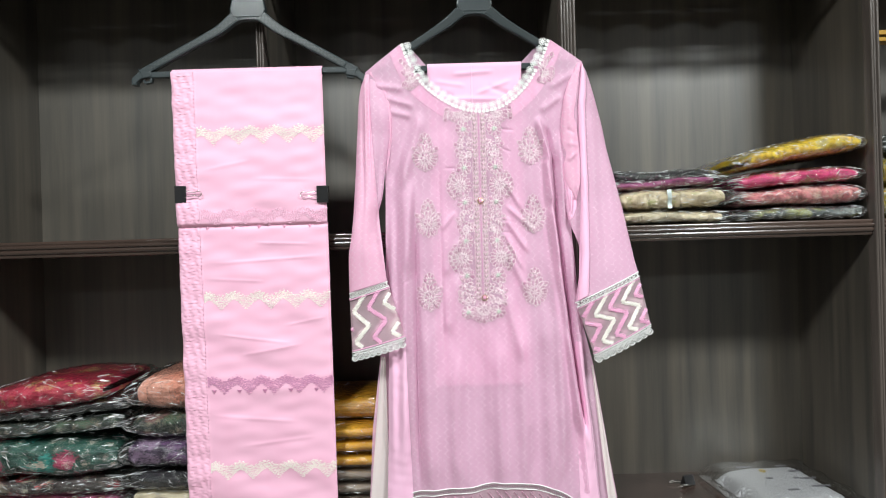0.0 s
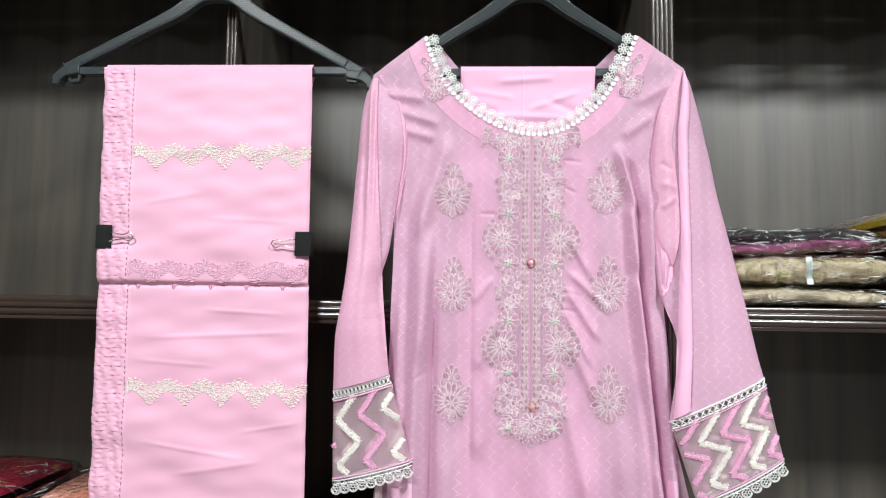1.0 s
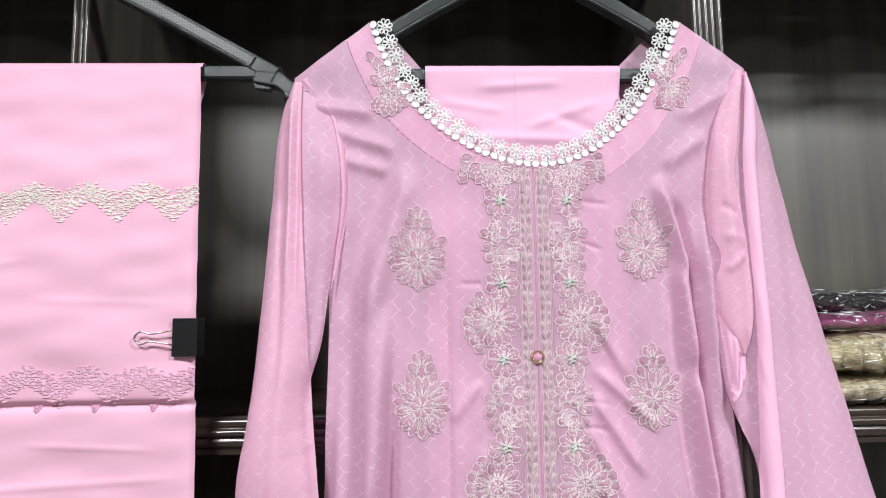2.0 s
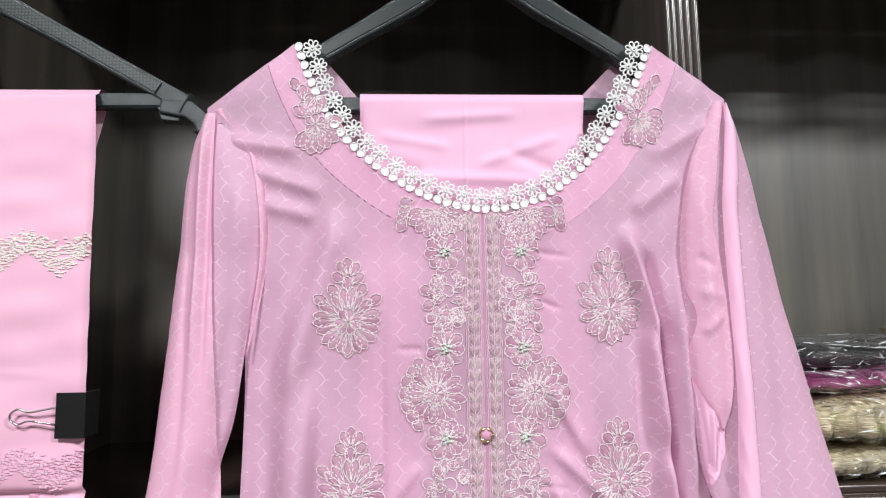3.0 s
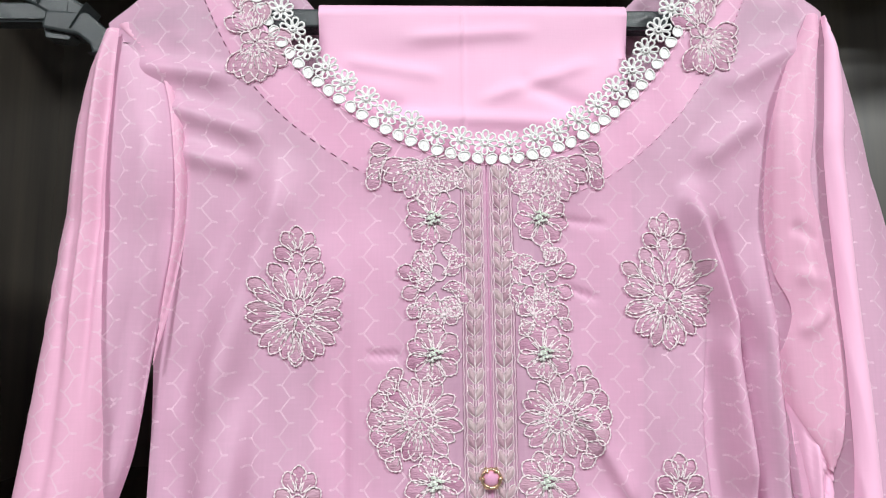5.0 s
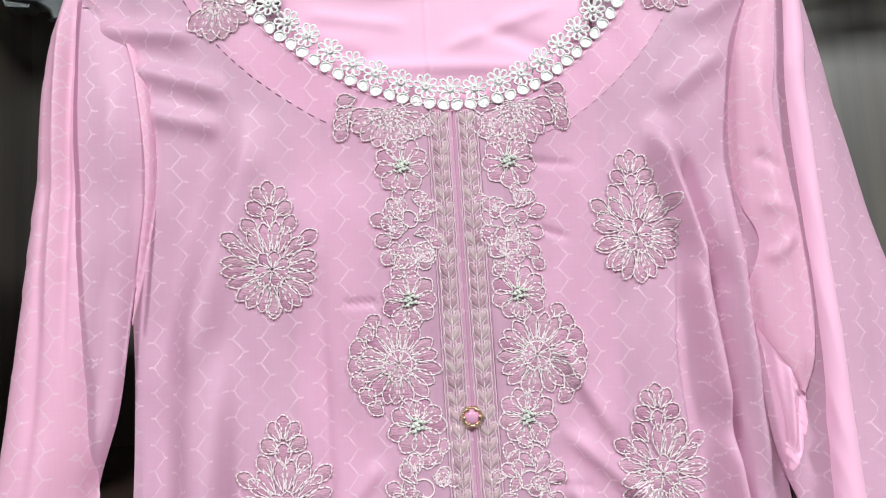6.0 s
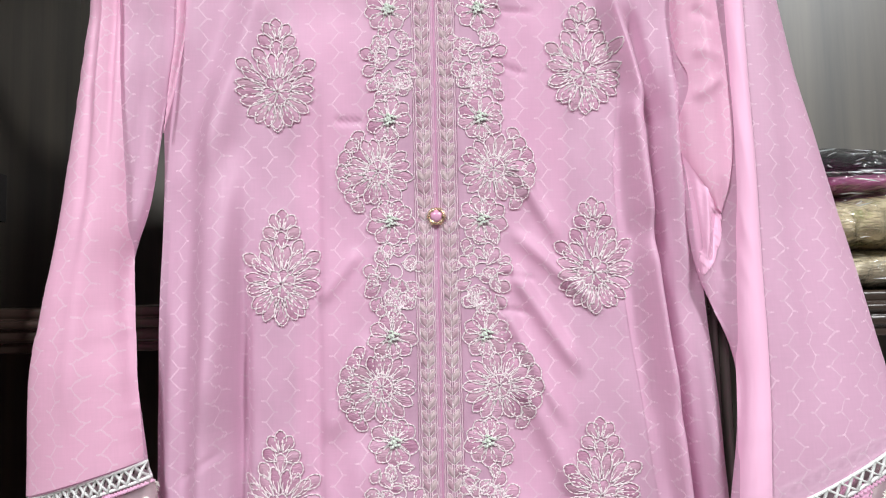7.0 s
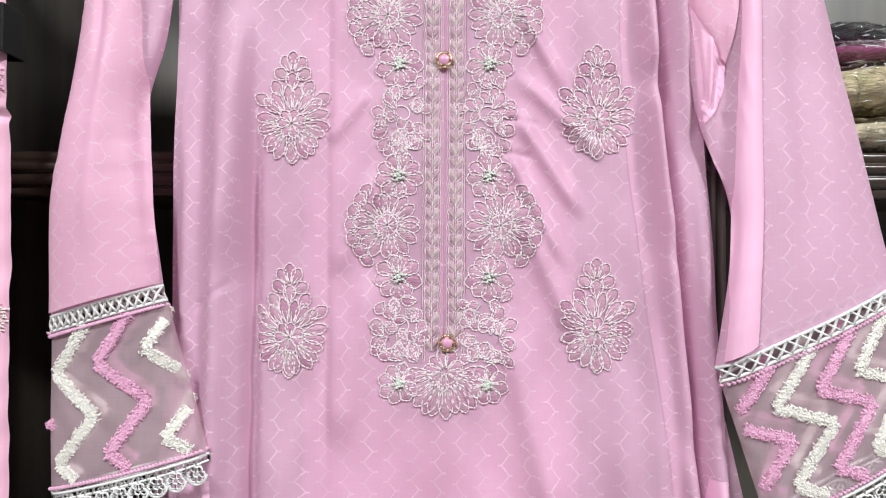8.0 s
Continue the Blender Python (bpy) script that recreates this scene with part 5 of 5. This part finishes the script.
# ---- packed clothes on the shelves ----
def packed_garment(x0, x1, yf, yb, z0, h, mat, label, group, rise=0.0, seed=1, sharp=4.5, ends=(0.012, 0.012), wrap=True, sag=0.0):
    """A folded garment in a clear wrapper: a soft flattened roll along x, with the film pinched at its ends."""
    ob = thing("packed_garment", label, "packed clothes", group)
    cx, cy, cz = (x0 + x1) / 2, (yf + yb) / 2, z0 + h / 2
    calm = 0.25 if sharp >= 7 else 1.0  # flat packs lie smooth

    def skin(grow, reach, rough, sd, ns=34, nt=36, crumple=0.0):
        th = np.linspace(0, 2 * math.pi, nt + 1)[:-1]
        rows = []
        for q in np.linspace(-1, 1, ns):
            f = max(0.0, 1 - abs(q) ** sharp) ** (1 / sharp)
            c, d = np.cos(th), np.sin(th)
            e = 0.5
            y = cy + ((yb - yf) / 2 + grow * 0.4) * np.sign(c) * np.abs(c) ** e * (0.86 + 0.14 * f)
            z = cz + (h / 2 + grow * 0.25) * np.sign(d) * np.abs(d) ** (e + 0.15) * (0.22 + 0.78 * f)
            x = cx + q * ((x1 - x0) / 2 + (reach[0] if q < 0 else reach[1]) * abs(q) ** 6) + 0 * th
            z = z + rise * (q + 1) / 2 - sag * (1 - q * q)
            rows.append(np.stack([x, y, z], -1))
        P = np.array(rows)
        n1 = ripple(P[:, :, 0], P[:, :, 2] + P[:, :, 1] * 0.7, sd, rough, 160, 320)
        n2 = ripple(P[:, :, 0], P[:, :, 1], sd + 5, rough * 0.7, 420, 300)
        n3 = ripple(P[:, :, 0], P[:, :, 2], sd + 7, rough * 0.8, 60, 90)
        P[:, :, 1] += n1 + n2
        P[:, :, 2] += 0.4 * n2 + n3
        if crumple:
            rng = np.random.RandomState(sd + 40)
            fold = np.abs(ripple(P[:, :, 0], P[:, :, 2], sd + 9, 1.0, 200, 300, 5)) + 0.45 * np.abs(ripple(P[:, :, 0], P[:, :, 2] + P[:, :, 1], sd + 19, 1.0, 800, 900, 5))
            P[:, :, 1] += crumple * (fold - 1.0) + crumple * 0.35 * rng.uniform(-1, 1, P.shape[:2])
            P[:, :, 2] += 0.3 * crumple * rng.uniform(-1, 1, P.shape[:2])
            P[:, :, 0] += 0.5 * crumple * rng.uniform(-1, 1, P.shape[:2])
        return P
    b = Bag()
    b.grid(skin(-0.003, (-0.006, -0.006), 0.0022 * calm, seed, 60, 48, 0.0005 * calm), wrap=True)
    part("cloth", b, mat, ob)
    if wrap:
        b = Bag()
        W = skin(0.009, ends, 0.0022 * calm, seed)
        b.grid(skin(0.009, ends, 0.0022 * calm, seed, 84, 56, 0.0019 * calm), wrap=True)
        # pale strands along creases of the crumpled film: glints put in as white colour
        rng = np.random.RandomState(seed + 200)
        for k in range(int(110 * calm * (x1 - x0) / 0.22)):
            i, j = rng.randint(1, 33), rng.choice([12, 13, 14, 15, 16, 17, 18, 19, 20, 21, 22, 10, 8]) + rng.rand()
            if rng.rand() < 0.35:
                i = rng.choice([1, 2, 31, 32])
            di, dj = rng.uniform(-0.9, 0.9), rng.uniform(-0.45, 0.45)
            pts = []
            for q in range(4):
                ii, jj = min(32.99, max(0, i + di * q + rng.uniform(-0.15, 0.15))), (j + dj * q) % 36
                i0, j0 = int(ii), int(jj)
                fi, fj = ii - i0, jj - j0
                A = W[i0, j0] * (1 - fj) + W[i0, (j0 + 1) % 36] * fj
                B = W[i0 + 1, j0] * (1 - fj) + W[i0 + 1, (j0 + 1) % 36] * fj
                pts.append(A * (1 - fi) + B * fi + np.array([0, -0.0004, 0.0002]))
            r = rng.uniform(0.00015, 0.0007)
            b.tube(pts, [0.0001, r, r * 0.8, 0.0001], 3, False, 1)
        part("wrapper", b, [M_FILM, M_CREASEGLINT], ob, "crinkled clear film", smooth=False)
    return ob


P_YELLOW = print_material("yellow_print", (0.84, 0.60, 0.03), (0.80, 0.52, 0.04), (0.66, 0.60, 0.42), 62, (0.70, 0.60, 0.16))
P_MAGENTA = print_material("magenta_print", (0.66, 0.03, 0.17), (0.60, 0.03, 0.15), (0.24, 0.30, 0.05), 22, (0.72, 0.10, 0.24))
P_SALMON = print_material("salmon_print", (0.74, 0.24, 0.26), (0.70, 0.30, 0.28), (0.82, 0.62, 0.50), 80)
P_OLIVE = print_material("grey_olive_print", (0.10, 0.12, 0.12), (0.34, 0.36, 0.15), (0.46, 0.48, 0.44), 60, (0.22, 0.25, 0.24))
P_BEIGE = print_material("beige_cloth", (0.74, 0.62, 0.40), (0.78, 0.67, 0.46), (0.44, 0.46, 0.18), 42)
P_SAND = print_material("sand_print", (0.76, 0.66, 0.46), (0.80, 0.70, 0.50), (0.80, 0.72, 0.54), 30)
P_BLACK = print_material("black_cloth", (0.015, 0.015, 0.018), (0.03, 0.03, 0.035), (0.05, 0.05, 0.055), 30)
P_MAUVE = print_material("mauve_print", (0.40, 0.06, 0.22), (0.56, 0.18, 0.38), (0.16, 0.04, 0.10), 60)
P_RED = print_material("crimson_print", (0.50, 0.022, 0.07), (0.44, 0.02, 0.06), (0.66, 0.40, 0.16), 26, (0.58, 0.05, 0.10))
P_FOREST = print_material("dark_green_print", (0.030, 0.045, 0.036), (0.08, 0.13, 0.08), (0.46, 0.40, 0.30), 40, (0.20, 0.10, 0.10))
P_TEAL = print_material("teal_print", (0.025, 0.10, 0.075), (0.04, 0.34, 0.29), (0.70, 0.64, 0.54), 34, (0.46, 0.06, 0.14))
P_DARKRED = print_material("dark_red_print", (0.045, 0.03, 0.03), (0.50, 0.04, 0.05), (0.52, 0.45, 0.36), 36, (0.30, 0.25, 0.19))
P_PEACH = print_material("peach_cloth", (0.80, 0.34, 0.24), (0.82, 0.42, 0.32), (0.78, 0.38, 0.28), 16)
P_PURPLE = print_material("purple_print", (0.05, 0.03, 0.07), (0.16, 0.07, 0.19), (0.50, 0.40, 0.52), 40, (0.30, 0.20, 0.32))
P_ROSE = print_material("rose_print", (0.36, 0.06, 0.16), (0.44, 0.14, 0.16), (0.46, 0.32, 0.12), 34)
P_OCHRE = print_material("ochre_cloth", (0.72, 0.36, 0.02), (0.76, 0.40, 0.03), (0.70, 0.33, 0.02), 14)
P_TAUPE = print_material("taupe_cloth", (0.26, 0.20, 0.16), (0.30, 0.24, 0.19), (0.23, 0.18, 0.14), 14)

Z = SHELF_TOP + 0.0012
G = "packed clothes on the upper shelf"
packed_garment(0.300, 0.508, 1.112, 1.31, Z, 0.0245, P_SAND, "sand cotton garment packed in clear film", G, 0, 1, 3.5, (0.01, 0.02))
packed_garment(0.300, 0.512, 1.112, 1.31, Z + 0.0245, 0.037, P_BEIGE, "beige printed garment packed in clear film", G, 0.003, 2, 3.5, (0.01, 0.025))
packed_garment(0.298, 0.500, 1.128, 1.32, Z + 0.060, 0.018, P_MAUVE, "mauve printed garment packed in clear film", G, 0.010, 3, 4, (0.01, 0.03))
packed_garment(0.290, 0.500, 1.150, 1.33, Z + 0.076, 0.022, P_BLACK, "black garment packed in clear film", G, 0.002, 4, 4, (0.01, 0.02))
packed_garment(0.535, 0.752, 1.110, 1.31, Z, 0.024, P_OLIVE, "grey and olive printed garment packed in film", G, 0, 5, 4, (0.018, 0.004))
packed_garment(0.532, 0.752, 1.108, 1.31, Z + 0.024, 0.035, P_SALMON, "salmon printed garment packed in clear film", G, 0.005, 6, 3.5, (0.018, 0.004))
packed_garment(0.528, 0.750, 1.112, 1.31, Z + 0.058, 0.029, P_MAGENTA, "magenta garment packed in clear film", G, 0.012, 7, 3, (0.018, 0.006))
packed_garment(0.545, 0.755, 1.106, 1.31, Z + 0.087, 0.034, P_YELLOW, "yellow printed garment packed in clear film", G, 0.032, 8, 3.2, (0.028, 0.002), True, -0.010)
# paper band and small print of the beige package
band = Bag()
band.grid([[(x, 1.1085 + 0.0012 * math.sin(z * 300), z) for x in (0.398, 0.4055)] for z in np.linspace(Z + 0.027, Z + 0.060, 8)])
tagged(part("paper_band", band, plain_material("pale_paper", (0.66, 0.76, 0.74), 0.7)), "pale paper band round the beige packed garment", "paper band")

Z = SHELF_LOW + 0.0012
G = "packed clothes on the lower shelf"
packed_garment(-0.855, -0.605, 1.122, 1.33, Z, 0.048, P_TAUPE, "taupe garment packed at the foot of a pile", G, 0, 11, 4)
packed_garment(-0.850, -0.592, 1.126, 1.33, Z + 0.047, 0.026, P_ROSE, "rose printed garment packed in clear film", G, 0, 12, 4)
packed_garment(-0.850, -0.585, 1.120, 1.33, Z + 0.072, 0.033, P_DARKRED, "dark red printed garment packed in clear film", G, 0, 13, 4)
packed_garment(-0.854, -0.588, 1.112, 1.33, Z + 0.1045, 0.068, P_TEAL, "teal and rose printed garment packed in film", G, 0, 14, 3.2)
packed_garment(-0.850, -0.584, 1.122, 1.33, Z + 0.172, 0.026, P_FOREST, "dark green printed garment packed in clear film", G, 0.014, 15, 3.5)
packed_garment(-0.848, -0.580, 1.132, 1.33, Z + 0.197, 0.022, P_BLACK, "black garment packed in clear film", G, 0.022, 16, 3.5)
packed_garment(-0.854, -0.612, 1.116, 1.33, Z + 0.203, 0.053, P_RED, "crimson printed garment packed in clear film", G, 0.026, 17, 2.4, (0.01, 0.012), True, -0.008)
packed_garment(-0.578, -0.330, 1.125, 1.33, Z, 0.050, P_TAUPE, "taupe garment packed at the foot of a pile", G, 0, 21, 4)
packed_garment(-0.576, -0.330, 1.122, 1.33, Z + 0.049, 0.026, P_SAND, "sand printed garment packed in clear film", G, 0, 22, 4)
packed_garment(-0.580, -0.330, 1.118, 1.33, Z + 0.074, 0.038, P_BLACK, "black garment packed in clear film", G, 0, 23, 3.5)
packed_garment(-0.583, -0.330, 1.116, 1.33, Z + 0.112, 0.058, P_PURPLE, "purple printed garment packed in clear film", G, 0, 24, 3.2)
packed_garment(-0.575, -0.330, 1.118, 1.33, Z + 0.169, 0.046, P_FOREST, "green and gold printed garment packed in film", G, 0, 25, 2.8)
packed_garment(-0.562, -0.330, 1.116, 1.33, Z + 0.214, 0.072, P_PEACH, "peach garment packed in clear film", G, 0, 26, 2.4, (0.02, 0.01))
# pile of plain packs behind the trousers
zz = Z
for i, (hh, mat, lab) in enumerate([(0.031, P_TAUPE, "taupe"), (0.028, P_TAUPE, "taupe"), (0.0235, P_TAUPE, "taupe"), (0.0235, P_TAUPE, "taupe"), (0.026, P_OCHRE, "ochre"), (0.0255, P_OCHRE, "ochre"), (0.0255, P_OCHRE, "ochre"), (0.046, P_OCHRE, "ochre")]):
    packed_garment(-0.285, -0.015, 1.120 if i < 7 else 1.150, 1.33, zz, hh - 0.0004, mat, lab + " garment folded flat in clear film", "pile of plain packed garments", 0, 31 + i, 7, (0.004, 0.004))
    zz += hh

# ---- bag of papers on the lower shelf ----
M_PAPER = plain_material("white_paper", (0.84, 0.85, 0.88), 0.6, 0, 0.04, 30, 0.0)
M_INK = plain_material("grey_ink", (0.28, 0.28, 0.32), 0.7)
M_YELLOWDOT = plain_material("yellow_print_dot", (0.75, 0.55, 0.05), 0.6)
bag = thing("document_bag", "clear plastic bag holding white printed papers", "plastic bag")
turn = pose(0.6425, 1.215, SHELF_LOW + 0.001, 0, 0, 4)


def in_bag(b, name, mat, label="", smooth=True):
    ob = part(name, b, mat, bag, label, smooth=smooth)
    ob.matrix_basis = turn
    return ob


b = Bag()
u, v = np.meshgrid(np.linspace(-1, 1, 24), np.linspace(-1, 1, 24), indexing="ij")
hgt = 0.030 * (1 - np.abs(u) ** 7) * (1 - np.abs(v) ** 9) + 0.0008 * np.sin(u * 7 + v * 4)
top = np.stack([u * 0.088, v * 0.096, hgt], -1)
b.grid(top)
b.grid(np.stack([u * 0.088, v * 0.096, 0 * u + 0.0005], -1))
in_bag(b, "papers", M_PAPER, "white printed papers")
for k, (lx, ly, w) in enumerate(((-0.035, 0.074, 0.030), (0.040, 0.070, 0.022), (0.050, 0.040, 0.022), (0.030, 0.004, 0.008), (0.052, 0.000, 0.030), (-0.02, 0.01, 0.012), (0.050, -0.04, 0.036), (-0.01, -0.05, 0.02))):
    b = Bag()
    b.box(lx - w / 2, lx + w / 2, ly - 0.002, ly + 0.002, 0.0303, 0.0322)
    in_bag(b, "print_bar", M_INK, smooth=False)
b = Bag()
b.tube([(-0.012 + 0.005 * math.cos(t), 0.046 + 0.006 * math.sin(t), 0.0318) for t in np.linspace(0, 2 * math.pi, 13)[:-1]], 0.0014, 5, True)
in_bag(b, "yellow_mark", M_YELLOWDOT, "yellow printed mark")
b = Bag()
u, v = np.meshgrid(np.linspace(-1, 1, 50), np.linspace(-1, 1, 50), indexing="ij")
edge = np.maximum(np.abs(u), np.abs(v))
lift = 0.036 * (1 - edge ** 10) + 0.004 * edge ** 6 + 0.009 * edge ** 8 * np.abs(np.sin(u * 13 + 3 * v) * np.sin(v * 11))
film = np.stack([u * 0.108 + 0.004 * np.sin(v * 11), v * 0.122 + 0.005 * np.sin(u * 9), lift], -1)
b.grid(film)
b.grid(np.stack([u * 0.108, v * 0.122, 0 * u + 0.0003], -1))
in_bag(b, "film", M_FILM, "crumpled clear film")
clip = thing("binder_clip", "small black binder clip lying on the shelf", "binder clip", "binder clips")
clip.matrix_world = pose(0.487, 1.285, SHELF_LOW + 0.001, 0, 0, 20)
b = Bag()
b.v = [(x, y, z) for x in (-0.012, 0.012) for y, z in ((-0.009, 0.0), (0.009, 0.0), (0.0015, 0.019), (-0.0015, 0.019))]
b.f = [(0, 1, 2, 3), (4, 7, 6, 5), (0, 4, 5, 1), (1, 5, 6, 2), (2, 6, 7, 3), (3, 7, 4, 0)]
b.m = [0] * 6
part("clamp", b, M_BLACKMETAL, clip, smooth=False, bevel=0.001)
for sx in (-1, 1):
    b = Bag()
    b.tube([(-0.006, sx * 0.008, 0.003), (-0.022, sx * 0.010, 0.006), (-0.034, sx * 0.012, 0.004), (-0.036, sx * 0.016, 0.004), (-0.024, sx * 0.016, 0.006), (-0.006, sx * 0.014, 0.003)], 0.0009, 6)
    part("wire_handle", b, M_STEEL, clip, "bent steel wire handle")

# ---- next bay ----
Z = SHELF_TOP + 0.0012
packed_garment(0.786, 1.02, 1.115, 1.33, Z, 0.060, P_YELLOW, "yellow printed garment packed in clear film", "packed clothes in the next bay", 0, 51, 5)
packed_garment(0.790, 1.02, 1.118, 1.33, Z + 0.061, 0.050, P_YELLOW, "yellow printed garment packed in clear film", "packed clothes in the next bay", 0, 52, 4)
packed_garment(0.800, 1.02, 1.125, 1.33, Z + 0.112, 0.045, P_OLIVE, "olive printed garment packed in clear film", "packed clothes in the next bay", 0, 53, 3)
b = Bag()
b.box(0.7785, 1.2995, 1.19, 1.215, 1.770, 1.778)
b.box(0.7785, 1.2995, 1.186, 1.215, 1.781, 1.790)
tagged(part("gold_trim", b, plain_material("gold_paint", (0.45, 0.26, 0.05), 0.35, 0.6), smooth=False, bevel=0.001), "gilded trim strip across the next bay", "trim", kind="structure")
